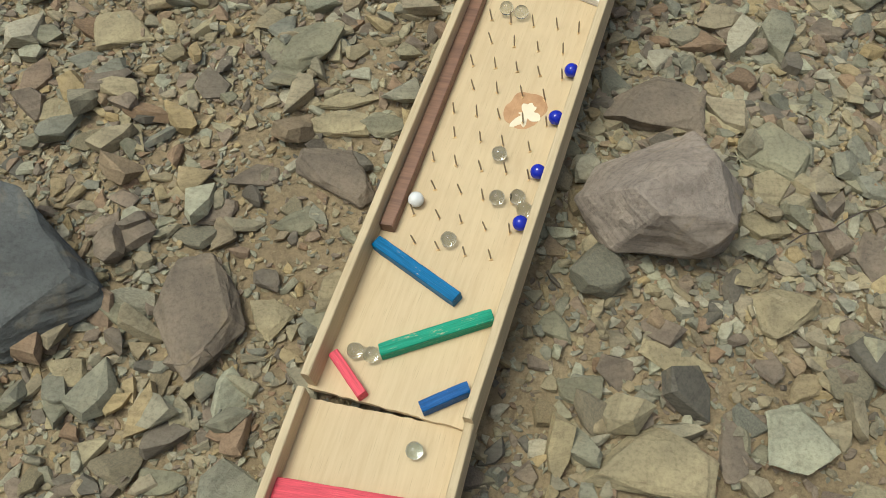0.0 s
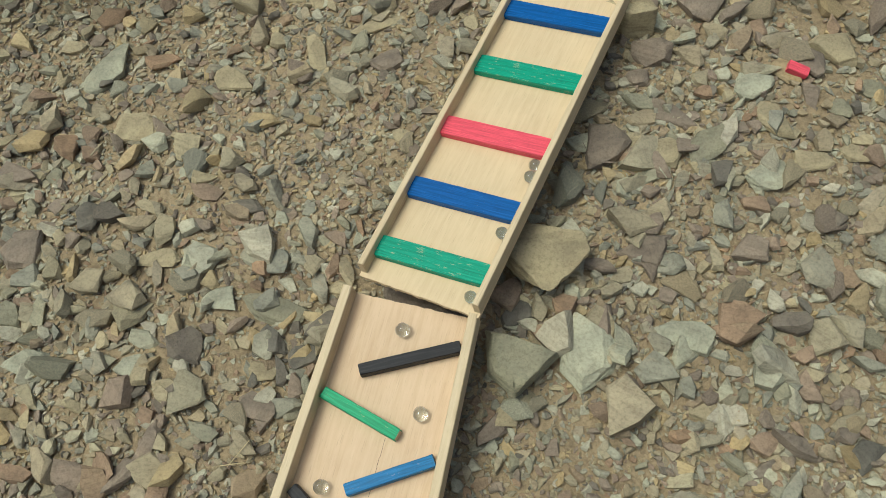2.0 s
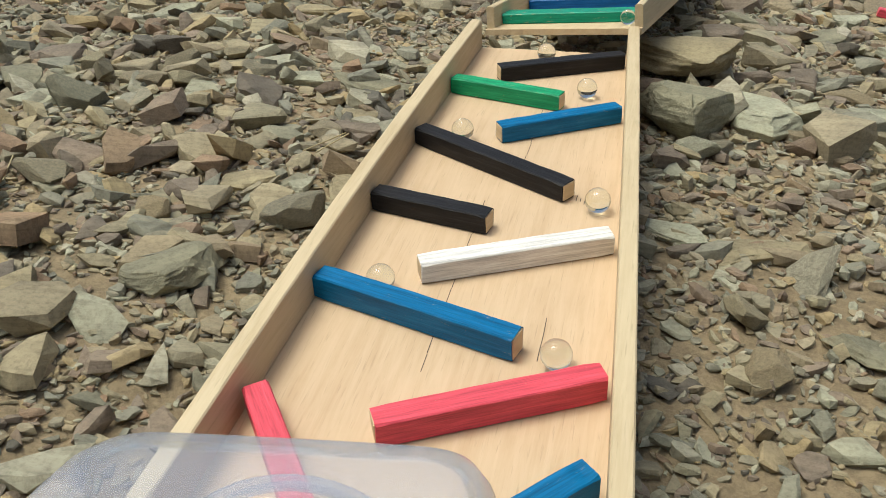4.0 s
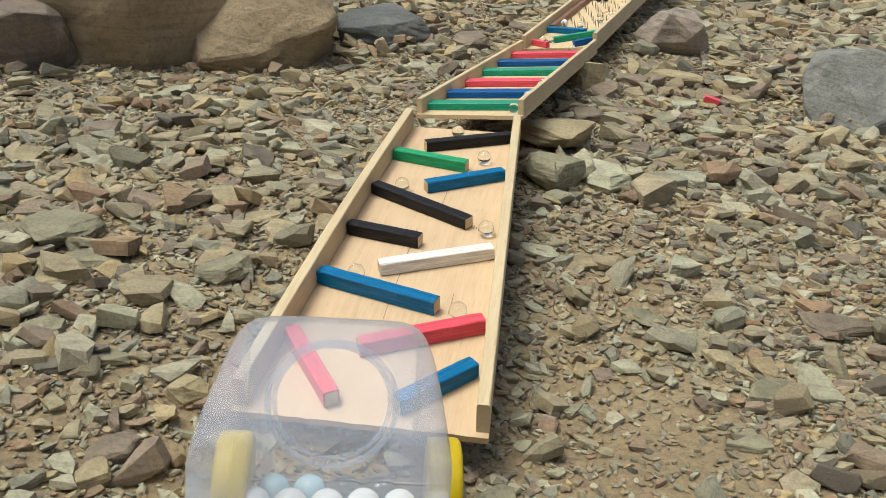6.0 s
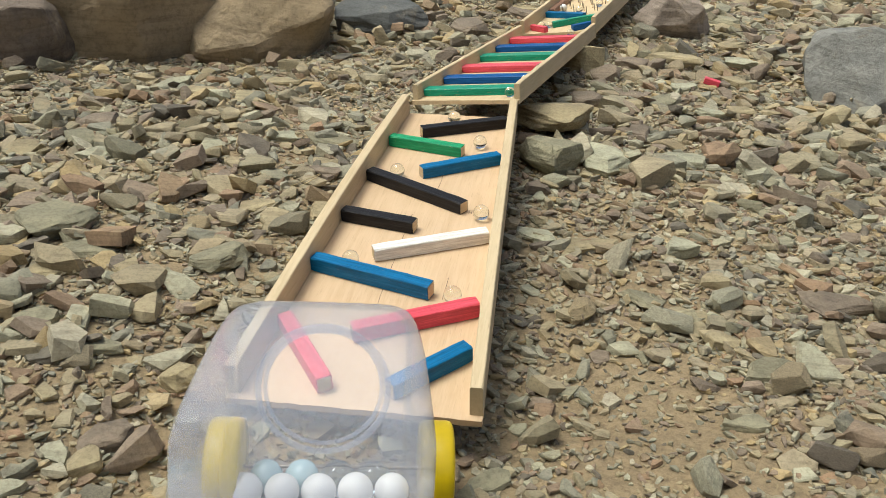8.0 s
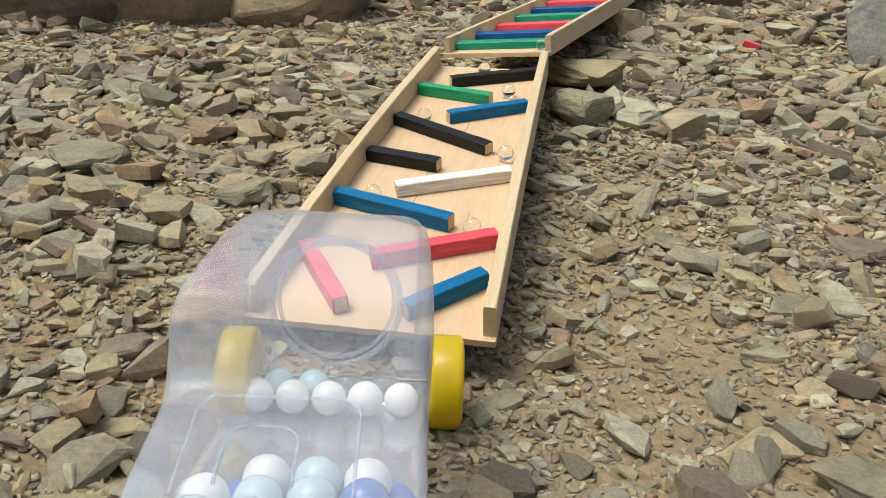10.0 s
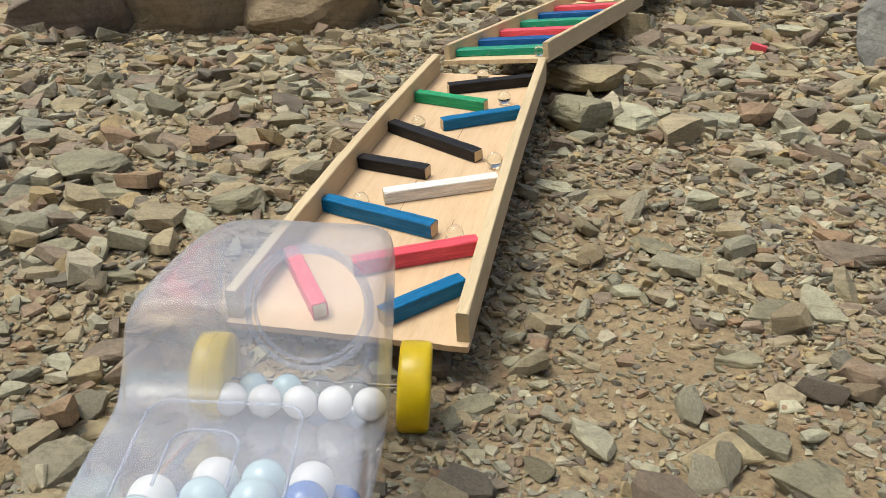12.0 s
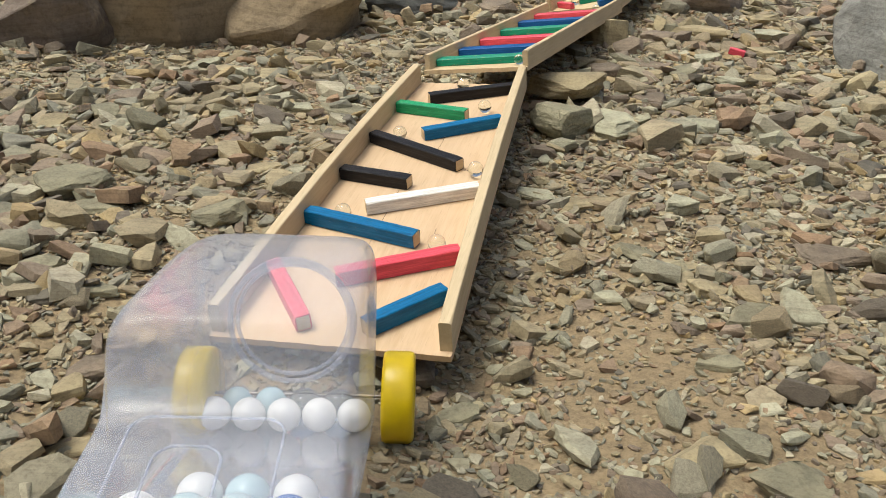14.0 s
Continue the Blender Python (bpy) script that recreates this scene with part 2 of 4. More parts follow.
xs, ys = axis(1.4, 0.02, 150.0), axis(1.5, 0.02, 150.0)
gv = [(x, y, terrain(x, y)) for y in ys for x in xs]
nx = len(xs)
gf = [(j * nx + i, j * nx + i + 1, (j + 1) * nx + i + 1, (j + 1) * nx + i) for j in range(len(ys) - 1) for i in range(nx - 1)]
gm = bpy.data.meshes.new("ground")
gm.from_pydata(gv, [], gf)
gm.materials.append(soil)
for p in gm.polygons:
    p.use_smooth = True
ground = tagged(new("ground", gm), "dry tan soil of a stony hillside under the scree", "ground", kind="structure")
SLOPE = Matrix.Rotation(math.atan(0.376), 4, "X") @ Matrix.Rotation(math.atan(0.1424), 4, "Y")

# ---- the marble run's boards: Empty at the lower end, x across, y up the run, z off the floor ----
def run_board(m, left, right, bow, wall_t, wall_h, length, floor_mat, wall_mat, lip, label, floor_t=0.006):
    """left(u), right(u): the floor's half widths inside the walls; bow(u): how far the plank is bowed up."""
    run = tagged(new("marble_run_board"), label, "marble run", "boards of the marble run")
    run.matrix_world = m
    rnd = random.Random(7)
    bm = bmesh.new()
    us = [-lip] + [length * i / 24 for i in range(25)]
    k = 36
    grid = {}
    for i, u in enumerate(us):
        a, c = left(max(u, 0)) + wall_t, right(max(u, 0)) + wall_t
        ragged = 0.0006 if i in (0, len(us) - 1) else 0.0
        for j in range(k + 1):
            d = rnd.uniform(-1, 1) * ragged
            for side in (0, 1):
                grid[i, j, side] = bm.verts.new((-a + (a + c) * j / k, u + d + rnd.uniform(-1, 1) * ragged * 0.5, bow(u) - side * floor_t))
    n = len(us) - 1
    for i in range(n):
        for j in range(k):
            bm.faces.new((grid[i, j, 0], grid[i, j + 1, 0], grid[i + 1, j + 1, 0], grid[i + 1, j, 0]))
            bm.faces.new((grid[i, j + 1, 1], grid[i, j, 1], grid[i + 1, j, 1], grid[i + 1, j + 1, 1]))
        bm.faces.new((grid[i, 0, 1], grid[i, 0, 0], grid[i + 1, 0, 0], grid[i + 1, 0, 1]))
        bm.faces.new((grid[i, k, 0], grid[i, k, 1], grid[i + 1, k, 1], grid[i + 1, k, 0]))
    for j in range(k):
        bm.faces.new((grid[0, j, 1], grid[0, j + 1, 1], grid[0, j + 1, 0], grid[0, j, 0]))
        bm.faces.new((grid[n, j, 0], grid[n, j + 1, 0], grid[n, j + 1, 1], grid[n, j, 1]))
    part("floor_panel", bm, floor_mat, run, "plywood floor panel with rough sawn ends")
    for side, edge in ((-1, left), (1, right)):
        bm = bmesh.new()
        rings = []
        r = 0.0009
        for i in range(31):
            u = length * i / 30
            e, z, j = edge(u), bow(u) + 0.0002, rnd.uniform(-1, 1) * 0.00025
            q = r + (0.0006 if i in (0, 30) else 0)
            ring = [bm.verts.new((side * (e + x), u, z + h + (j if h > 0.01 else 0))) for x, h in ((0, 0), (wall_t, 0), (wall_t, wall_h - q), (wall_t - q, wall_h), (q, wall_h), (0, wall_h - q))]
            rings.append(ring)
        for a, c in zip(rings, rings[1:]):
            for q in range(6):
                bm.faces.new((a[q], c[q], c[(q + 1) % 6], a[(q + 1) % 6]))
        bm.faces.new(rings[0])
        bm.faces.new(rings[-1][::-1])
        bmesh.ops.recalc_face_normals(bm, faces=bm.faces[:])
        part("side_wall", bm, wall_mat, run, "pine side wall, sawn ends")
    return run


def even(half):
    return lambda u: half


def level(u):
    return 0.0


def add_bar(run, name, x0, y0, x1, y1, width, height, material, seed, label="", bow=level):
    """A bar whose front lower edge runs from (x0, y0) to (x1, y1)."""
    p, q = Vector((x0, y0, bow(y0))), Vector((x1, y1, bow(y1)))
    dx = (q - p).normalized()
    mid = (y0 + y1) / 2
    upward = Vector((0, -(bow(mid + 0.01) - bow(mid - 0.01)) / 0.02, 1)).normalized()
    dy = upward.cross(dx).normalized()
    dz = dx.cross(dy)
    ob = part(name, bar((q - p).length, width, height, seed), material, run, label)
    o = p + dz * 0.0003
    ob.matrix_local = Matrix(((dx.x, dy.x, dz.x, o.x), (dx.y, dy.y, dz.y, o.y), (dx.z, dy.z, dz.z, o.z), (0, 0, 0, 1)))
    return ob


def cut_end(parent, length, width, height):
    """The bare sawn end of a painted bar."""
    return put(part("bare_end", box(length - 0.0008, length + 0.0006, 0.0012, width - 0.0012, 0.0012, height - 0.0012, 0.0004), raw_end, parent, "bare sawn wood end"), 0, 0, 0)


MA = pose(-0.1485, 0.5353, 0.3144, 24.36, -1.99, -2.10)
MB = pose(-0.1121, -0.0761, 0.1021, 18.65, -1.70, 2.96)
MC = pose(0.0243, -0.6548, -0.2211, 26.85, -0.21, 13.27)
MD = MA @ pose(0.004, 0.530, 0.030, 0.0, 0, -2.0)
LEN_C = 0.6630


def bow_c(u):
    """The lowest plank is warped: its middle stands proud of its ends."""
    return 0.0095 * math.sin(math.pi * min(max(u / LEN_C, 0), 1))


def left_c(u):
    return 0.1010 - 0.045 * u + 0.020 * u * u


def right_c(u):
    return 0.0988 - 0.0470 * u


run_c = run_board(MC, left_c, right_c, bow_c, 0.0112, 0.0290, LEN_C, ply_c, pine, 0.0067, "lowest marble run board, pinkish plywood with ten zigzag bars")
for name, ends, mat, tag in (
        ("black_bar", (-0.0415, 0.561, 0.0690, 0.6165), black_paint, "black painted wooden bar"),
        ("green_bar", (-0.0815, 0.525, 0.0195, 0.4975), green_bright, "green painted bar with a bare chipped end"),
        ("blue_bar", (-0.0160, 0.424, 0.0745, 0.481), blue_paint, "blue painted wooden bar"),
        ("black_bar", (-0.0855, 0.411, 0.0425, 0.334), black_paint, "long black painted wooden bar"),
        ("black_bar", (-0.0885, 0.301, -0.0030, 0.282), black_paint, "short black painted wooden bar"),
        ("white_bar", (-0.0305, 0.219, 0.0835, 0.273), white_paint, "white painted wooden bar"),
        ("blue_bar", (-0.0930, 0.194, 0.0363, 0.156), blue_paint, "blue painted wooden bar"),
        ("red_bar", (-0.0190, 0.080, 0.0905, 0.135), red_paint, "red painted wooden bar"),
        ("red_bar", (-0.0960, 0.094, -0.034, 0.008), red_paint, "red painted wooden bar"),
        ("blue_bar", (0.0340, 0.008, 0.0925, 0.069), blue_paint, "blue painted wooden bar")):
    hgt = 0.0165 if ends[1] < 0.2 else 0.0145
    bar_ob = add_bar(run_c, name, *ends, 0.0145, hgt, mat, int(abs(ends[1]) * 1000), tag, bow_c)
    ln = math.hypot(ends[2] - ends[0], ends[3] - ends[1], bow_c(ends[3]) - bow_c(ends[1]))
    if ends[0] < -0.07:
        cut_end(bar_ob, ln, 0.0145, hgt)
    else:
        put(part("bare_end", box(-0.0006, 0.0008, 0.0012, 0.0133, 0.0012, hgt - 0.0012, 0.0004), raw_end, bar_ob, "bare sawn wood end"), 0, 0, 0)

ink = plain("dark_marks", (0.06, 0.045, 0.03), 0.8)
rnd = random.Random(3)
for i in range(16):
    f = i / 15
    u, v = 0.372 - 0.036 * f + rnd.uniform(-1, 1) * 0.003, 0.012 + 0.046 * f
    mark = part("pen_mark", box(-0.0003, 0.0003, 0, rnd.uniform(0.003, 0.009), 0, 0.00012, 0), ink, run_c)
    mark.matrix_local = pose(v, u, bow_c(u) + 0.0001, -1.5, 0, rnd.uniform(-14, 14))
for v, u0, u1 in ((-0.012, 0.14, 0.33), (0.006, 0.36, 0.50), (0.050, 0.16, 0.20)):
    for i in range(12):
        u = u0 + (u1 - u0) * i / 12
        crack = part("crack", box(-0.00022, 0.00022, 0, (u1 - u0) / 12.5, 0, 0.00012, 0), ink, run_c)
        crack.matrix_local = pose(v + 0.0012 * noise.noise((u * 40, v, 0)), u, bow_c(u) + 0.00008, math.degrees((bow_c(u + 0.01) - bow_c(u)) / 0.01), 0, 1.5 * noise.noise((u * 60, 3, 0)))

run_b = run_board(MB, even(0.0736), even(0.0736), level, 0.0081, 0.0225, 0.6433, ply_a, pine, 0.0057, "middle marble run board, pale plywood with six coloured slats")
for k, (u, mat, tag) in enumerate(((0.538, red_paint, "red painted slat"), (0.434, blue_dark, "dark blue painted slat"), (0.330, green_paint, "worn green painted slat"),
                                   (0.221, red_paint, "red painted slat"), (0.120, blue_dark, "dark blue painted slat"), (0.027, green_paint, "worn green painted slat, rough brush edge"))):
    add_bar(run_b, "slat", -0.0728, u - 0.004, 0.0728, u + 0.004, 0.0295, 0.0105, mat, 50 + k, tag)

run_a = run_board(MA, even(0.0724), even(0.0724), level, 0.0086, 0.0275, 0.536, ply_a, pine, 0.0023, "upper marble run board, pale plywood with rows of nails")
add_bar(run_a, "blue_bar", -0.0705, 0.1470, 0.0257, 0.1070, 0.0125, 0.0125, blue_paint, 71, "blue painted wooden bar")
add_bar(run_a, "green_bar", -0.0208, 0.0400, 0.0690, 0.0990, 0.0125, 0.0125, green_paint, 72, "green painted wooden bar")
add_bar(run_a, "red_bar", -0.0689, 0.0282, -0.0282, -0.0030, 0.0100, 0.0120, red_paint, 73, "red painted wooden bar, bare at one end")
add_bar(run_a, "blue_bar", 0.0339, -0.0008, 0.0690, 0.0285, 0.0110, 0.0125, blue_dark, 74, "short blue painted bar")
add_bar(run_a, "black_bar", -0.066, 0.506, 0.030, 0.500, 0.012, 0.013, black_paint, 75, "black painted wooden bar")
add_bar(run_a, "white_bar", 0.031, 0.506, 0.071, 0.494, 0.010, 0.010, white_paint, 76, "white painted wooden bar")
strip = part("walnut_strip", bar(0.325, 0.0145, 0.0125, 77), walnut, run_a, "dark walnut strip along the side wall")
strip.matrix_local = pose(-0.0570, 0.171, 0.0003, 0, 0, 90.2)


def nail(seed):
    bm = bmesh.new()
    rnd = random.Random(seed)
    rings = []
    for z, r in ((0, 0.0009), (0.0145, 0.0009), (0.0165, 0.0007), (0.0185, 0.00008)):
        rings.append([bm.verts.new((r * math.cos(a * math.tau / 8), r * math.sin(a * math.tau / 8), z)) for a in range(8)])
    for a, c in zip(rings, rings[1:]):
        for k in range(8):
            bm.faces.new((a[k], a[(k + 1) % 8], c[(k + 1) % 8], c[k]))
    bm.faces.new(rings[-1])
    return bm


nail_mesh = None
rnd = random.Random(5)
for r in range(10):
    u = 0.1635 + r * 0.0325
    for q in range(4 + r % 2):
        v = (-0.0335 + q * 0.0262) if r % 2 == 0 else (-0.0455 + q * 0.0252)
        m = pose(v + rnd.uniform(-1, 1) * 0.0015, u + rnd.uniform(-1, 1) * 0.0015, 0, rnd.uniform(-5, 5), rnd.uniform(-5, 5), rnd.uniform(0, 360))
        if nail_mesh is None:
            ob = part("nail", nail(1), nail_steel, run_a)
            nail_mesh = ob.data
        else:
            ob = new("nail", nail_mesh)
            ob.parent = run_a
        ob.matrix_local = m
        bm = bmesh.new()
        bmesh.ops.create_cone(bm, cap_ends=True, segments=5, radius1=0.0016, radius2=0.0002, depth=0.004, matrix=pose(0, 0, 0.001, 80, 0, 0))
        sp = part("splinter", bm, splinter_mat, run_a)
        sp.matrix_local = pose(m.translation.x, m.translation.y - 0.0015, 0, 0, 0, rnd.uniform(-60, 60))


def blob_disc(radius, thick, seed, wobble):
    bm = bmesh.new()
    ring = []
    for i in range(40):
        a = i * math.tau / 40
        r = radius * (1 + wobble * noise.noise((math.cos(a) * 1.8 + seed, math.sin(a) * 1.8, seed * 0.7)))
        ring.append(bm.verts.new((r * math.cos(a), r * 1.05 * math.sin(a), thick)))
    f = bm.faces.new(ring)
    ex = bmesh.ops.extrude_face_region(bm, geom=[f])
    for v in ex["geom"]:
        if isinstance(v, bmesh.types.BMVert):
            v.co.z = 0
    bmesh.ops.recalc_face_normals(bm, faces=bm.faces[:])
    return bm


put(part("knot", blob_disc(0.0215, 0.00025, 2.0, 0.25), knot_mat, run_a, "reddish brown knot in the plywood"), 0.0265, 0.343)
put(part("knot_filler", blob_disc(0.0125, 0.00055, 5.0, 0.9), filler, run_a, "cream wood filler in the knot hole"), 0.0295, 0.337)

run_d = run_board(MD, even(0.0724), even(0.0724), level, 0.0086, 0.0275, 0.60, ply_a, pine, 0.004, "topmost marble run board, pale plywood, far up the slope")
add_bar(run_d, "green_bar", -0.045, 0.06, 0.02, 0.012, 0.0135, 0.0125, green_paint, 81, "green painted wooden bar")
add_bar(run_d, "red_bar", 0.035, 0.006, 0.071, 0.030, 0.0135, 0.0125, red_paint, 82, "red painted wooden bar")

# ---- marbles ----
def ball(radius, seg=28):
    bm = bmesh.new()
    bmesh.ops.create_uvsphere(bm, u_segments=seg, v_segments=seg // 2, radius=radius)
    return bm


def marble(m, v, u, radius, material, label):
    ob = part("marble", ball(radius), material, None, label, smooth=True)
    ob.matrix_world = Matrix.Translation(m @ Vector((v, u, radius + 0.0003))) @ pose(0, 0, 0, 30 * v * 100, 40, 70 * u * 10)
    return tagged(ob, category="marble", group="marbles on the run")


for v, u in ((0.0630, 0.397), (0.0630, 0.334), (0.0630, 0.266), (0.0625, 0.205)):
    marble(MA, v, u, 0.0077, ball_blue, "opaque blue marble resting against a nail and wall")
marble(MA, -0.0465, 0.208, 0.0079, ball_white, "white marble resting against a nail")
for v, u in ((-0.030, 0.470), (-0.012, 0.467), (0.019, 0.279), (0.032, 0.228), (0.0515, 0.233), (0.0620, 0.2205), (0.0, 0.172), (-0.0475, 0.0400), (-0.0310, 0.0400)):
    marble(MA, v, u, 0.0078, glass, "clear glass marble on the nail board")
marble(MB, 0.035, 0.612, 0.0078, glass_blue, "clear glass marble at the top of the board")
for v, u in ((0.0640, 0.2110), (0.0650, 0.1930), (0.0640, 0.1060), (0.0640, 0.0130)):
    marble(MB, v, u, 0.0076, glass_blue, "clear glass marble behind a slat")
for v, u in ((-0.0494, 0.4268), (0.068, 0.3265), (0.0608, 0.1569), (-0.0546, 0.2094), (-0.0083, 0.628), (0.0404, 0.5349)):
    marble(MC @ Matrix.Translation((0, 0, bow_c(u))), v, u, 0.0090, glass, "clear glass marble rolling between the bars")

# ---- stones ----
def hull(points):
    bm = bmesh.new()
    for p in points:
        bm.verts.new(p)
    out = bmesh.ops.convex_hull(bm, input=bm.verts[:])
    loose = [g for g in out["geom_interior"] if isinstance(g, bmesh.types.BMVert)]
    bmesh.ops.delete(bm, geom=loose, context="VERTS")
    return bm


def shard(rnd, n=9, flat=0.5):
    """An angular, uneven slab with chipped corners inside the unit box."""
    pts = []
    k = rnd.randint(6, 9)
    off = rnd.uniform(0, math.tau)
    tilt = rnd.uniform(-0.3, 0.3), rnd.uniform(-0.3, 0.3)
    wedge = rnd.uniform(-0.5, 0.5)
    pull = rnd.uniform(0, math.tau)
    for i in range(k):
        a = off + (i + rnd.uniform(-0.42, 0.42)) * math.tau / k
        r = rnd.uniform(0.68, 1.08) * (1 + 0.22 * math.cos(3 * (a - pull)))
        lean = rnd.uniform(0.62, 1.0), rnd.uniform(0.70, 1.0)
        for z, q in ((-1, lean[0]), (1, lean[1])):
            s = r * q
            x, y = 0.5 * s * math.cos(a), 0.5 * s * math.sin(a)
            high = 0.5 * rnd.uniform(0.55, 1.0) * (1 + wedge * x)
            pts.append((x, y, z * high + x * tilt[0] + y * tilt[1]))
        if rnd.random() < 0.5:
            pts.append((0.54 * r * math.cos(a), 0.54 * r * math.sin(a), rnd.uniform(-0.2, 0.2)))
    return hull(pts)


def lump(rnd):
    """A blocky boulder with blunt corners inside the unit box."""
    pts = []
    for i in range(26):
        d = Vector((rnd.gauss(0, 1), rnd.gauss(0, 1), rnd.gauss(0, 1)))
        m = max(abs(d.x), abs(d.y), abs(d.z))
        d = d.normalized() * 0.45 + d / m * 0.5 * 0.5
        pts.append(tuple(d * rnd.uniform(0.62, 0.78)))
    return hull(pts)


def broken(rnd, cuts=2, amp=0.022, blunt=False):
    """A larger stone: a hull with chipped, bedded and roughened faces, inside the unit box."""
    bm = lump(rnd) if blunt else shard(rnd)
    for _ in range(0 if blunt else 2):
        p = Vector((rnd.uniform(-1, 1), rnd.uniform(-1, 1), rnd.uniform(0.2, 1))).normalized()
        d = rnd.uniform(0.36, 0.46)
        cut = bmesh.ops.bisect_plane(bm, geom=bm.verts[:] + bm.edges[:] + bm.faces[:], plane_co=p * d, plane_no=p, clear_outer=True)
        edges = [g for g in cut["geom_cut"] if isinstance(g, bmesh.types.BMEdge)]
        if edges:
            bmesh.ops.holes_fill(bm, edges=edges)
    bmesh.ops.triangulate(bm, faces=bm.faces[:])
    bmesh.ops.bevel(bm, geom=bm.edges[:], offset=0.012, segments=1, affect="EDGES")
    bmesh.ops.triangulate(bm, faces=bm.faces[:])
    for _ in range(cuts):
        long = [e for e in bm.edges if e.calc_length() > 0.09]
        bmesh.ops.subdivide_edges(bm, edges=long, cuts=1, use_grid_fill=False)
        bmesh.ops.triangulate(bm, faces=bm.faces[:])
    s = Vector((rnd.uniform(0, 50), rnd.uniform(0, 50), rnd.uniform(0, 50)))
    bm.normal_update()
    for v in bm.verts:
        q = v.co + s
        bed = noise.noise((q.x * 1.5, q.y * 1.5, q.z * 14))
        v.co += v.normal * (amp * noise.noise(q * 4.5) + amp * 0.6 * noise.noise(q * 11) + amp * 0.5 * bed * (1 - abs(v.normal.z)))
    return bm


stone_seed = [100]
TONE_WORDS = ("olive grey", "tan", "purple brown", "pale green grey", "dark slate")


def stone(x, y, length, width, height, turn, tone, lift=None, tip=(0, 0), name="stone", material=None, label=None, cuts=2):
    stone_seed[0] += 1
    rnd = random.Random(stone_seed[0])
    bm = broken(rnd, cuts, blunt=name == "boulder")
    lo = [min(v.co[i] for v in bm.verts) for i in range(3)]
    hi = [max(v.co[i] for v in bm.verts) for i in range(3)]
    for v in bm.verts:
        v.co = Vector(((v.co[i] - (lo[i] + hi[i]) / 2) / (hi[i] - lo[i]) for i in range(3)))
        v.co = Vector((v.co.x * length, v.co.y * width, v.co.z * height))
    ob = part(name, bm, material or TONES[tone])
    up = height * 0.34 if lift is None else lift
    ob.matrix_world = Matrix.Translation((x, y, terrain(x, y) + up)) @ SLOPE @ pose(0, 0, 0, tip[0] + rnd.uniform(-6, 6), tip[1] + rnd.uniform(-6, 6), turn)
    size = "large" if length > 0.09 else "flat" if height < 0.45 * width else "angular"
    return tagged(ob, label or "%s %s shale stone lying on the scree" % (size, TONE_WORDS[tone]), "stone", "stones of the scree")


# boulders and the stones that carry the boards
stone(-1.020, 0.200, 0.52, 0.36, 0.42, 25, 1, 0.090, name="boulder", material=boulder_mat, label="large ochre boulder with an overhanging face", cuts=3)
stone(-0.745, 0.345, 0.31, 0.27, 0.34, 30, 1, 0.060, name="boulder", material=boulder_mat, label="large ochre and grey boulder on the hillside", cuts=3)
stone(-0.560, 0.535, 0.23, 0.17, 0.10, 20, 4, 0.020, name="slate_slab", material=boulder_slate, label="dark wedge-shaped rock with a flat top", cuts=3)
stone(-1.080, -0.005, 0.22, 0.20, 0.17, 20, 2, 0.030, name="boulder", material=boulder_brown, label="brown boulder half sunk in the scree", cuts=3)
stone(0.452, 0.595, 0.25, 0.20, 0.20, 20, 0, 0.040, name="boulder", material=boulder_grey, label="grey rounded boulder with a flat top", cuts=3)
stone(0.040, 0.825, 0.175, 0.145, 0.135, 5, 2, 0.035, name="boulder", material=boulder_purple, label="large purple brown rock with split layers", cuts=3)
stone(-0.018, 0.060, 0.125, 0.090, 0.040, 8, 1, 0.036, label="flat-topped slab carrying the board's corner", cuts=3)
stone(0.020, -0.060, 0.095, 0.085, 0.052, 20, 0, 0.024, label="dark olive stone beside the lowest board's top", cuts=3)
stone(-0.066, 0.425, 0.080, 0.060, 0.070, 30, 1, 0.020, label="tan block standing under the board")
stone(-0.130, -0.045, 0.11, 0.06, 0.030, 10, 2, 0.002, label="brown stone in the gap under the boards")

# stones told apart on the scree
stone(0.010, 0.947, 0.125, 0.085, 0.032, 29, 2)
stone(0.133, 0.926, 0.097, 0.077, 0.029, 27, 0)
stone(-0.381, 0.881, 0.101, 0.061, 0.023, 56, 0)
stone(-0.359, 0.568, 0.134, 0.089, 0.034, -62, 2)
stone(-0.288, 0.755, 0.095, 0.062, 0.023, -4, 2)
stone(-0.319, 0.806, 0.091, 0.036, 0.014, 24, 1)
stone(-0.261, 0.824, 0.063, 0.034, 0.013, 8, 0)
stone(-0.310, 0.843, 0.071, 0.025, 0.009, 23, 1)
stone(-0.610, 0.715, 0.066, 0.039, 0.015, 25, 1)
stone(-0.585, 0.830, 0.070, 0.050, 0.019, 31, 1)
stone(-0.515, 0.712, 0.038, 0.038, 0.014, 27, 1)
stone(-0.292, 0.594, 0.046, 0.046, 0.018, 18, 1)
stone(-0.359, 0.486, 0.046, 0.035, 0.013, 28, 3)
stone(-0.439, 0.552, 0.067, 0.033, 0.013, 14, 0)
stone(-0.454, 0.486, 0.038, 0.034, 0.013, 37, 1)
stone(-0.311, 0.689, 0.048, 0.031, 0.012, 39, 0)
stone(-0.371, 0.723, 0.059, 0.029, 0.011, 34, 2)
stone(0.146, 0.858, 0.059, 0.041, 0.016, 15, 1)
stone(0.197, 0.903, 0.062, 0.037, 0.014, 20, 1)
stone(0.184, 0.773, 0.072, 0.057, 0.022, 22, 1)
stone(0.185, 1.138, 0.055, 0.040, 0.015, 12, 2)
stone(0.072, 1.095, 0.068, 0.052, 0.020, 1, 2)
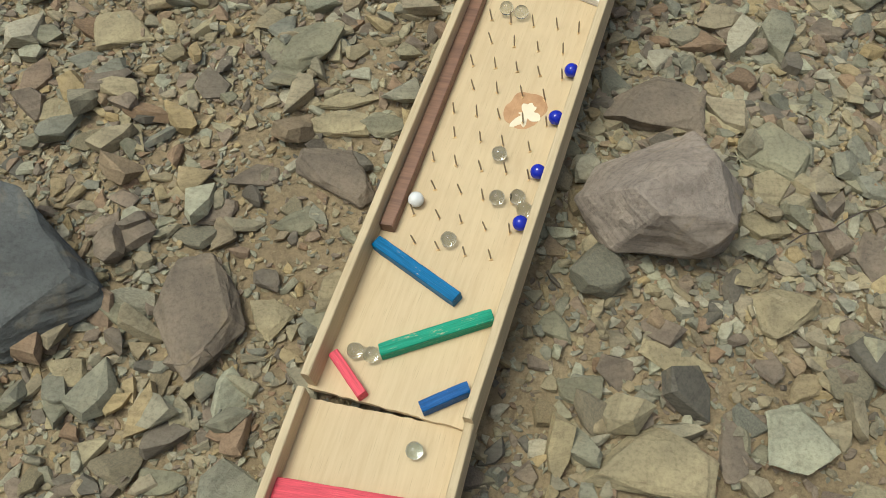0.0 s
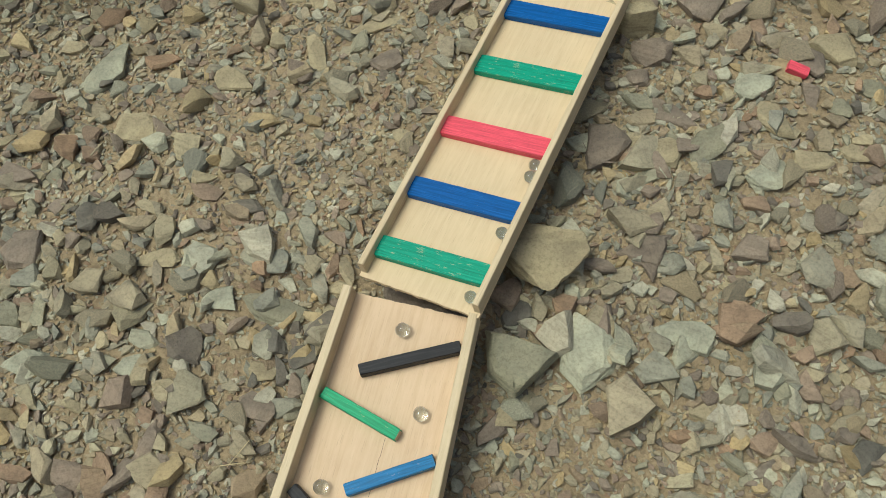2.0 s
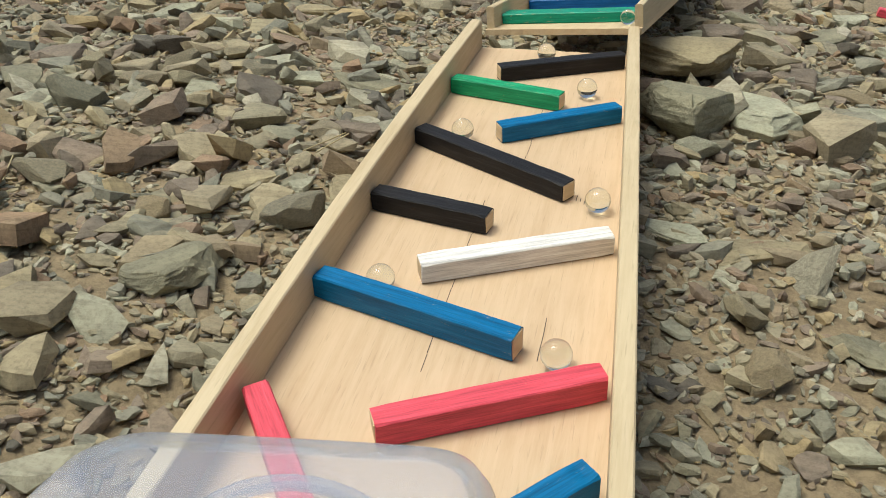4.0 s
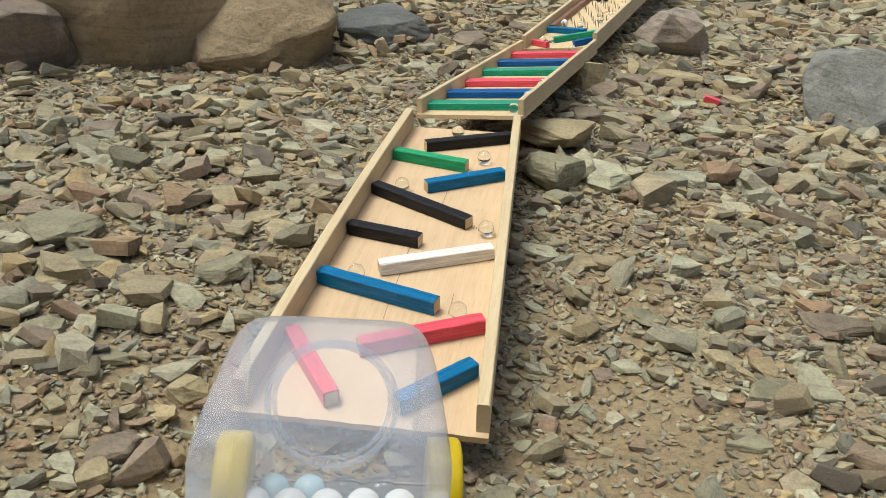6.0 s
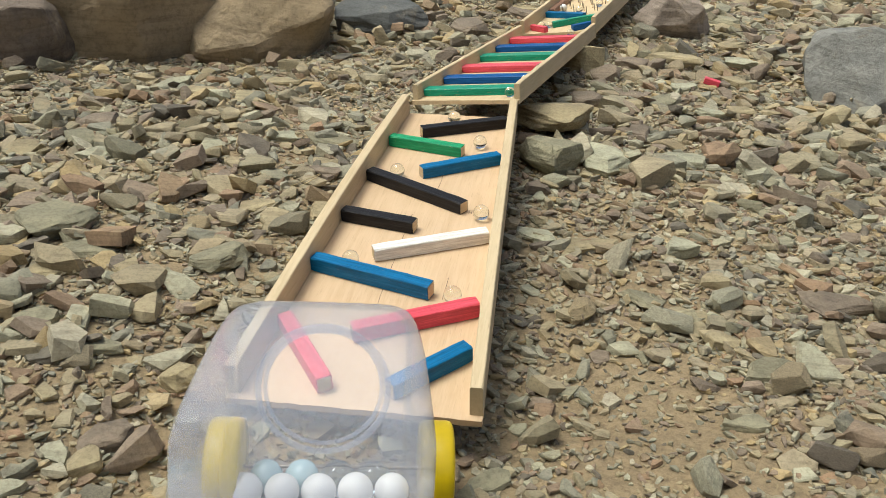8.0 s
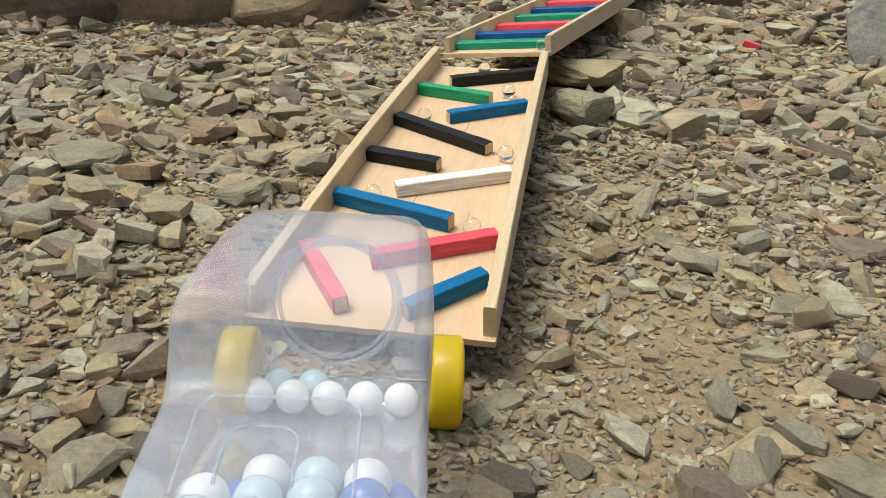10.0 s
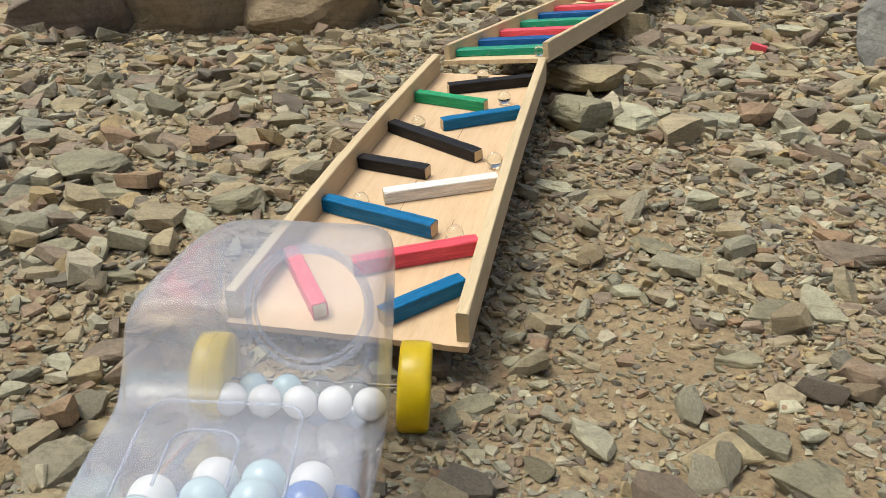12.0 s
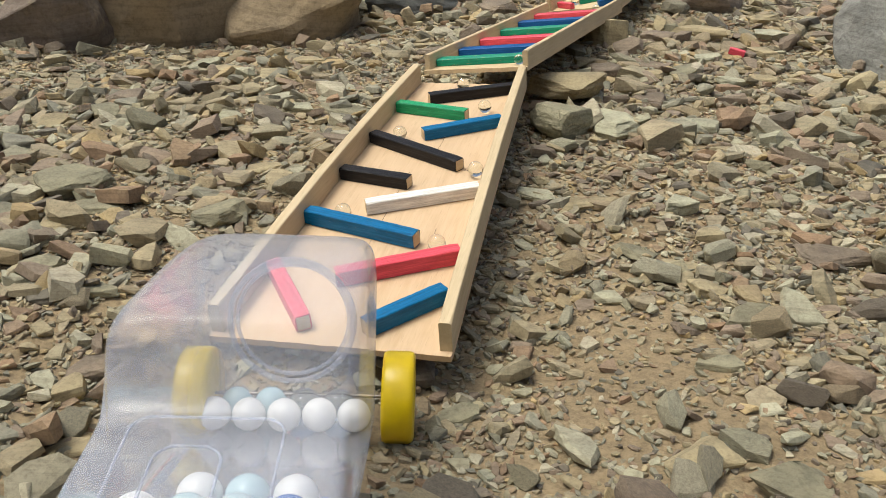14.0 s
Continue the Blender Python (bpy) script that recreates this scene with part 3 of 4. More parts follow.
stone(0.097, 1.009, 0.036, 0.036, 0.014, 21, 3)
stone(0.264, 0.863, 0.053, 0.056, 0.020, 27, 2)
stone(0.046, 0.624, 0.046, 0.033, 0.012, 28, 3)
stone(0.008, 0.633, 0.046, 0.032, 0.012, 26, 0)
stone(0.087, 0.695, 0.077, 0.032, 0.012, 9, 1)
stone(0.202, 0.657, 0.078, 0.070, 0.027, 24, 3)
stone(0.151, 0.638, 0.081, 0.027, 0.010, -80, 2)
stone(0.079, 0.591, 0.129, 0.077, 0.029, 14, 1)
stone(-0.032, 0.684, 0.041, 0.030, 0.011, -3, 0)
stone(-0.326, 0.431, 0.045, 0.025, 0.009, 18, 0)
stone(-0.259, 0.451, 0.042, 0.030, 0.011, 22, 1)
stone(-0.250, 0.607, 0.041, 0.033, 0.012, 18, 0)
stone(-0.615, 0.651, 0.025, 0.039, 0.009, 49, 4)
stone(-0.258, 0.404, 0.065, 0.044, 0.017, 23, 0)
stone(-0.056, 0.472, 0.086, 0.041, 0.016, 92, 2)
stone(0.019, 0.499, 0.074, 0.064, 0.024, 17, 2)
stone(0.209, 0.530, 0.084, 0.056, 0.021, 5, 1)
stone(0.175, 0.484, 0.069, 0.049, 0.019, 12, 2)
stone(0.131, 0.423, 0.061, 0.045, 0.017, 44, 3)
stone(0.179, 0.390, 0.073, 0.046, 0.017, -25, 1)
stone(0.041, 0.332, 0.096, 0.030, 0.011, 4, 2)
stone(0.108, 0.317, 0.075, 0.049, 0.018, 62, 0)
stone(0.058, 0.279, 0.061, 0.047, 0.018, 23, 1)
stone(-0.010, 0.252, 0.068, 0.070, 0.026, 30, 2)
stone(0.197, 0.313, 0.063, 0.048, 0.018, 42, 3)
stone(0.244, 0.362, 0.055, 0.036, 0.014, 25, 1)
stone(-0.394, 0.277, 0.086, 0.027, 0.010, 50, 1)
stone(-0.348, 0.228, 0.056, 0.036, 0.014, 26, 2)
stone(-0.449, 0.197, 0.078, 0.029, 0.011, -51, 1)
stone(-0.503, 0.278, 0.034, 0.038, 0.013, 20, 1)
stone(-0.549, 0.271, 0.043, 0.027, 0.010, 45, 1)
stone(-0.538, 0.326, 0.047, 0.034, 0.013, 54, 4)
stone(-0.519, 0.364, 0.049, 0.023, 0.009, 20, 3)
stone(-0.560, 0.416, 0.057, 0.042, 0.016, 6, 0)
stone(0.279, 0.749, 0.048, 0.051, 0.018, 32, 3)
stone(0.304, 0.708, 0.067, 0.065, 0.025, 39, 2)
stone(-0.018, 0.363, 0.037, 0.036, 0.014, 11, 2)
stone(0.287, 0.404, 0.042, 0.030, 0.011, 14, 1)
stone(0.248, 0.453, 0.036, 0.030, 0.011, 11, 0)
stone(0.277, 0.502, 0.047, 0.031, 0.012, 15, 0)
stone(0.083, 0.002, 0.084, 0.094, 0.032, 52, 3)
stone(-0.015, 0.005, 0.046, 0.043, 0.016, 32, 4)
stone(0.178, 0.080, 0.080, 0.041, 0.016, 9, 3)
stone(0.100, 0.149, 0.079, 0.046, 0.017, 51, 2)
stone(-0.732, 0.054, 0.104, 0.052, 0.020, 85, 3)
stone(-0.537, 0.110, 0.072, 0.041, 0.016, 0, 1)
stone(-0.366, -0.165, 0.048, 0.037, 0.014, 33, 3)
stone(-0.410, -0.289, 0.048, 0.041, 0.016, 24, 3)
stone(-0.540, -0.350, 0.066, 0.039, 0.015, 44, 3)
stone(-0.294, -0.141, 0.088, 0.038, 0.014, 12, 0)
stone(-0.274, -0.175, 0.046, 0.044, 0.017, 20, 4)
stone(-0.230, -0.167, 0.044, 0.035, 0.013, 58, 4)
stone(-0.648, -0.233, 0.063, 0.061, 0.023, 41, 2)
stone(-0.712, -0.155, 0.080, 0.027, 0.010, 84, 1)
stone(-0.473, -0.156, 0.063, 0.030, 0.012, 35, 1)
stone(-0.234, -0.074, 0.043, 0.026, 0.010, 39, 1)
stone(0.431, 0.062, 0.049, 0.045, 0.017, 22, 4)
stone(-0.246, -0.248, 0.053, 0.036, 0.014, 14, 2)
stone(-0.264, -0.213, 0.044, 0.030, 0.011, 10, 1)
stone(0.240, 0.013, 0.054, 0.027, 0.010, 21, 1)
stone(0.160, -0.025, 0.042, 0.035, 0.013, 38, 0)
stone(-0.387, -0.412, 0.062, 0.022, 0.009, 89, 1)
stone(-0.418, -0.550, 0.092, 0.088, 0.029, 22, 0)
stone(-0.347, -0.570, 0.060, 0.037, 0.012, 44, 0)
stone(-0.180, -0.351, 0.060, 0.057, 0.026, 64, 1)
stone(-0.354, -0.287, 0.045, 0.035, 0.011, 23, 1)
stone(-0.653, -0.443, 0.036, 0.034, 0.026, 45, 3)
stone(-0.620, -0.402, 0.050, 0.033, 0.011, 25, 4)
stone(-0.375, -0.470, 0.044, 0.034, 0.011, 34, 0)
stone(-0.219, -0.513, 0.075, 0.068, 0.022, 59, 0)
stone(-0.254, -0.389, 0.048, 0.035, 0.011, 44, 1)
stone(0.053, -0.243, 0.067, 0.033, 0.011, -4, 3)
stone(0.118, -0.239, 0.085, 0.036, 0.012, 26, 1)
stone(0.221, -0.198, 0.046, 0.044, 0.022, 39, 3)
stone(-0.652, -0.366, 0.055, 0.053, 0.017, 17, 1)
stone(-0.352, -0.622, 0.051, 0.037, 0.012, 33, 1)
stone(0.258, -0.336, 0.078, 0.039, 0.008, 11, 1)
stone(0.408, -0.236, 0.089, 0.052, 0.021, 30, 2)
stone(0.294, -0.370, 0.041, 0.035, 0.017, 21, 1)
stone(0.205, -0.326, 0.057, 0.037, 0.015, 9, 0)
stone(-0.625, -0.017, 0.071, 0.059, 0.024, 51, 1)
stone(-0.279, -0.701, 0.041, 0.035, 0.016, 58, 0)
stone(-0.242, -0.731, 0.036, 0.031, 0.012, 40, 4)
stone(-0.123, -0.808, 0.033, 0.028, 0.020, 63, 1)
stone(-0.215, -0.697, 0.045, 0.025, 0.010, 47, 0)
stone(-0.137, -0.678, 0.040, 0.034, 0.024, 54, 1)
stone(-0.342, -0.662, 0.061, 0.040, 0.016, 13, 0)
stone(0.331, -0.496, 0.043, 0.025, 0.010, 8, 0)
stone(0.341, -0.633, 0.059, 0.040, 0.016, 37, 1)
stone(0.385, -0.694, 0.037, 0.032, 0.014, 33, 3)
stone(0.414, -0.649, 0.062, 0.053, 0.029, 38, 0)
stone(0.141, -0.645, 0.053, 0.027, 0.009, 49, 0)
stone(0.003, -0.947, 0.042, 0.035, 0.019, 56, 1)
stone(-0.139, -0.769, 0.047, 0.040, 0.019, 57, 2)
stone(-0.068, -0.853, 0.047, 0.023, 0.008, 49, 1)
stone(0.166, -0.807, 0.041, 0.021, 0.008, 12, 1)
stone(0.350, -0.413, 0.067, 0.038, 0.015, 34, 0)


# a red painted offcut, a twig and dry straws
offcut = part("red_offcut", bar(0.029, 0.015, 0.011, 91), red_paint, None, "short red painted wooden offcut lying among stones")
offcut.matrix_world = Matrix.Translation((0.162, 0.455, terrain(0.162, 0.455) + 0.012)) @ SLOPE @ pose(0, 0, 0, 0, 10, 5)
tagged(offcut, category="wood offcut")


def stick(name, points, radius, material, label):
    cu = bpy.data.curves.new(name, "CURVE")
    cu.dimensions, cu.bevel_depth, cu.bevel_resolution = "3D", radius, 1
    sp = cu.splines.new("POLY")
    sp.points.add(len(points) - 1)
    for p, q in zip(sp.points, points):
        p.co = (*q, 1)
    ob = new(name, cu)
    ob.data.materials.append(material)
    return tagged(ob, label, name)


pts = [(0.17 + 0.014 * i, 0.83 + 0.012 * i + 0.004 * math.sin(i * 1.7)) for i in range(12)]
stick("twig", [(x, y, terrain(x, y) + 0.022 + 0.002 * math.sin(i)) for i, (x, y) in enumerate(pts)], 0.0009, twig_mat, "thin dark twig lying across stones")
for x, y, turn in ((-0.245, -0.33, 20), (-0.235, -0.325, 75), (-0.40, -0.50, 130)):
    stick("straw", [(x + 0.012 * i * math.cos(radians(turn)), y + 0.012 * i * math.sin(radians(turn)), terrain(x, y) + 0.012 + 0.006 * i) for i in range(4)], 0.0006, straw_mat, "dry straw stalk between stones")

# ---- the toy truck: a clear bottle with yellow wheels, filled with balls ----
BIG = 1.15
TRUCK = pose(0.0410, -0.7383, -0.2509, 4.96, -1.46, 26.30) @ Matrix.Diagonal((BIG, BIG, BIG, 1))
truck = tagged(new("toy_truck"), "clear plastic truck-shaped bottle with yellow wheels, filled with balls", "toy truck")
truck.matrix_world = TRUCK


def section(s, half, top, low, corner, n=60):
    """A rounded box section of the bottle at s along the truck."""
    pts = []
    for i in range(n):
        a = i * math.tau / n
        ca, sa = math.cos(a), math.sin(a)
        e = corner
        x = half * math.copysign(abs(ca) ** e, ca)
        z = (top + low) / 2 + (top - low) / 2 * math.copysign(abs(sa) ** e, sa)
        pts.append((x, -s, z))
    return pts


bm = bmesh.new()
SECT = [(-0.0145, 0.040, 0.086, -0.004, 0.45), (-0.0130, 0.048, 0.099, -0.012, 0.36), (-0.008, 0.0550, 0.1085, -0.018, 0.27), (0.004, 0.0605, 0.1125, -0.020, 0.23), (0.05, 0.0620, 0.1105, -0.020, 0.22),
        (0.10, 0.0625, 0.1060, -0.020, 0.22), (0.148, 0.0625, 0.0985, -0.020, 0.22), (0.167, 0.0620, 0.0948, -0.020, 0.21), (0.1725, 0.0615, 0.0915, -0.020, 0.21), (0.176, 0.0605, 0.0830, -0.020, 0.21), (0.182, 0.0600, 0.0650, -0.020, 0.21), (0.188, 0.0600, 0.0520, -0.020, 0.23),
        (0.198, 0.0605, 0.0465, -0.020, 0.23), (0.228, 0.0615, 0.0360, -0.020, 0.23), (0.256, 0.0625, 0.0235, -0.020, 0.24), (0.273, 0.0600, 0.0125, -0.018, 0.3), (0.281, 0.0520, 0.0060, -0.014, 0.4)]
rings = [[bm.verts.new(p) for p in section(*s)] for s in SECT]
for a, c in zip(rings, rings[1:]):
    for k in range(len(a)):
        bm.faces.new((a[k], a[(k + 1) % len(a)], c[(k + 1) % len(a)], c[k]))
bm.faces.new(rings[-1])
bmesh.ops.recalc_face_normals(bm, faces=bm.faces[:])
for v in bm.verts:
    v.co += Vector((noise.noise(v.co * 60), noise.noise(v.co * 60 + Vector((9, 0, 0))), noise.noise(v.co * 60 + Vector((0, 9, 0))))) * 0.0008
bottle = part("bottle_body", bm, film_mat, truck, "thin clear plastic body, slightly hazy, sky sheen put into its colour", smooth=True)
sub = bottle.modifiers.new("round", "SUBSURF")
sub.levels = sub.render_levels = 1


def ridge(name, points, radius, parent, material, label=""):
    bm = bmesh.new()
    prev = None
    n = len(points)
    for i, p in enumerate(points):
        p = Vector(p)
        d = (Vector(points[min(i + 1, n - 1)]) - Vector(points[max(i - 1, 0)])).normalized()
        sx = d.orthogonal().normalized()
        sy = d.cross(sx)
        ring = [bm.verts.new(p + (sx * math.cos(a * math.tau / 6) + sy * math.sin(a * math.tau / 6)) * radius) for a in range(6)]
        if prev:
            best = min(range(6), key=lambda o: sum((ring[(k + o) % 6].co - prev[k].co).length for k in range(6)))
            ring = [ring[(k + best) % 6] for k in range(6)]
            for k in range(6):
                bm.faces.new((prev[k], prev[(k + 1) % 6], ring[(k + 1) % 6], ring[k]))
        prev = ring
    return part(name, bm, material, parent, label, smooth=True)


# round mouth at the back, moulded panel lines on roof and bonnet
mouth = [(0.043 * math.cos(i * math.tau / 48), 0.0150, 0.048 + 0.043 * math.sin(i * math.tau / 48)) for i in range(49)]
ridge("mouth_rim", mouth, 0.0022, truck, film_mat, "round moulded mouth rim")
mouth2 = [(0.039 * math.cos(i * math.tau / 48), 0.0200, 0.048 + 0.039 * math.sin(i * math.tau / 48)) for i in range(49)]
ridge("mouth_rim", mouth2, 0.0016, truck, film_mat, "round moulded mouth rim")


def panel_line(s0, s1, x0, x1, z0, z1, r=0.0008):
    k = 0.010
    fall = (z1 - z0) / (s1 - s0)
    pts = [(x0, -s1, z1)]
    for cx, first in ((x0 + k, 180), (x1 - k, 90)):
        for i in range(7):
            a = radians(first - i * 15)
            back = k - k * math.sin(a)
            pts.append((cx + k * math.cos(a), -s0 - back, z0 + fall * back))
    pts.append((x1, -s1, z1))
    return ridge("moulded_panel", pts, r, truck, film_mat)


panel_line(0.193, 0.250, -0.0410, 0.0310, 0.0488, 0.0262)
panel_line(0.212, 0.244, -0.0250, 0.0060, 0.0418, 0.0288)


def wheel(parent, x, s, side):
    bm = bmesh.new()
    prof = [(0.0, 0.004), (0.010, 0.004), (0.012, 0.0075), (0.020, 0.0075), (0.022, 0.0095), (0.0285, 0.010), (0.0308, 0.0085), (0.0315, 0.006), (0.0315, -0.009), (0.030, -0.0115), (0.022, -0.012), (0.0, -0.012)]
    n = 44
    rings = []
    for r, h in prof:
        rings.append([bm.verts.new((h * side, r * math.cos(i * math.tau / n), r * math.sin(i * math.tau / n))) for i in range(n)] if r else [bm.verts.new((h * side, 0, 0))])
    for a, c in zip(rings, rings[1:]):
        for k in range(n):
            if len(a) == 1:
                bm.faces.new((a[0], c[k], c[(k + 1) % n]))
            elif len(c) == 1:
                bm.faces.new((a[k], c[0], a[(k + 1) % n]))
            else:
                bm.faces.new((a[k], a[(k + 1) % n], c[(k + 1) % n], c[k]))
    bmesh.ops.recalc_face_normals(bm, faces=bm.faces[:])
    w = part("wheel", bm, yellow_plastic, parent, "yellow plastic wheel", smooth=True)
    w.matrix_local = pose(x, -s, 0)
    ridge("hub_ring", [(0.0080 * side, 0.016 * math.cos(i * math.tau / 32), 0.016 * math.sin(i * math.tau / 32)) for i in range(33)], 0.0008, w, yellow_plastic)
    return w


for s in (0.0, 0.275):
    for side in (-1, 1):
        wheel(truck, (0.0765 if s == 0 else 0.0655) if side > 0 else (-0.0620 if s == 0 else -0.0460), s, side)
    ridge("axle", [(-0.066, -s, 0.0), (0.0, -s, 0.0), (0.066, -s, 0.0)], 0.0012, truck, nail_steel, "thin steel axle")

# balls in the bottle: a row at the back, a heap under the bonnet
rnd = random.Random(12)
BR_ = 0.0114
spots = []
for j in range(5):
    spots.append((-0.046 + j * 0.0232, 0.021 + rnd.uniform(-1, 1) * 0.002, -0.0075, [(ball_white, "white ball")]))
    if j < 4:
        spots.append((-0.035 + j * 0.0232, 0.0005, -0.0065, [(glass_blue, "clear glass marble"), (glass, "clear glass marble"), (ball_pale, "pale blue ball")]))
for i in range(4):
    for j in range(5):
        spots.append((-0.046 + j * 0.0232, 0.178 + i * 0.0232, -0.0075, [(ball_white, "white ball"), (ball_sky, "blue ball"), (ball_pale, "pale blue ball")]))
for i in range(3):
    for j in range(4):
        if (i, j) not in ((0, 0), (2, 3)):
            spots.append((-0.035 + j * 0.0232, 0.190 + i * 0.0232, 0.0088, [(ball_white, "white ball")] * (3 if i == 0 else 1) + [(ball_pale, "pale blue ball")] * 2 + [(ball_sky, "blue ball")] * i))
for x, s, z, kinds in spots:
    mat, tag = rnd.choice(kinds)
    ob = part("ball", ball(BR_ * BIG * rnd.uniform(0.95, 1.0), 22), mat, None, "%s inside the clear bottle truck" % tag, smooth=True)
    p = TRUCK @ Vector((x, -s, z))
    ob.matrix_world = Matrix.Translation(p) @ pose(0, 0, 0, rnd.uniform(0, 90), rnd.uniform(0, 90), 0)
    tagged(ob, category="ball", group="balls in the truck")

# ---- loose stones: some three hundred by themselves, the finer scree joined ----
BOARDS = [(m.inverted(), w, l) for m, w, l in ((MA, 0.17, 0.55), (MB, 0.175, 0.65), (MC, 0.23, 0.67), (MD, 0.17, 0.61))]
TRUCK_INV = TRUCK.inverted()


def headroom(x, y, z):
    """How far a place lies under a board's floor or the truck; large where nothing stands over it."""
    p = Vector((x, y, z))
    room = 9.0
    for inv, w, l in BOARDS:
        q = inv @ p
        if abs(q.x) < w / 2 + 0.012 and -0.02 < q.y < l + 0.01:
            room = min(room, -q.z - 0.008)
    q = TRUCK_INV @ p
    if abs(q.x) < 0.09 and -0.31 < q.y < 0.04:
        room = min(room, -q.z - 0.026)
    return room


shared = []
for k in range(16):
    bm = broken(random.Random(700 + k), 1, 0.018)
    me = bpy.data.meshes.new("stone")
    bm.to_mesh(me)
    bm.free()
    me.materials.append(rock_loose)
    shared.append(me)
rnd = random.Random(31)
count = 0
while count < 300:
    x, y = rnd.uniform(-0.85, 0.55), rnd.uniform(-1.0, 1.15)
    size = 0.030 + 0.040 * rnd.random() ** 2.0
    thick = size * rnd.uniform(0.20, 0.48)
    z = terrain(x, y)
    if headroom(x, y, z) < thick * 0.9 + 0.004:
        continue
    ob = new("stone", rnd.choice(shared))
    ob.parent = ground
    ob.matrix_world = Matrix.Translation((x, y, z + thick * 0.42)) @ SLOPE @ pose(0, 0, 0, rnd.gauss(0, 14), rnd.gauss(0, 14), rnd.uniform(0, 360)) @ Matrix.Diagonal((size, size * rnd.uniform(0.55, 0.95), thick, 1))
    count += 1


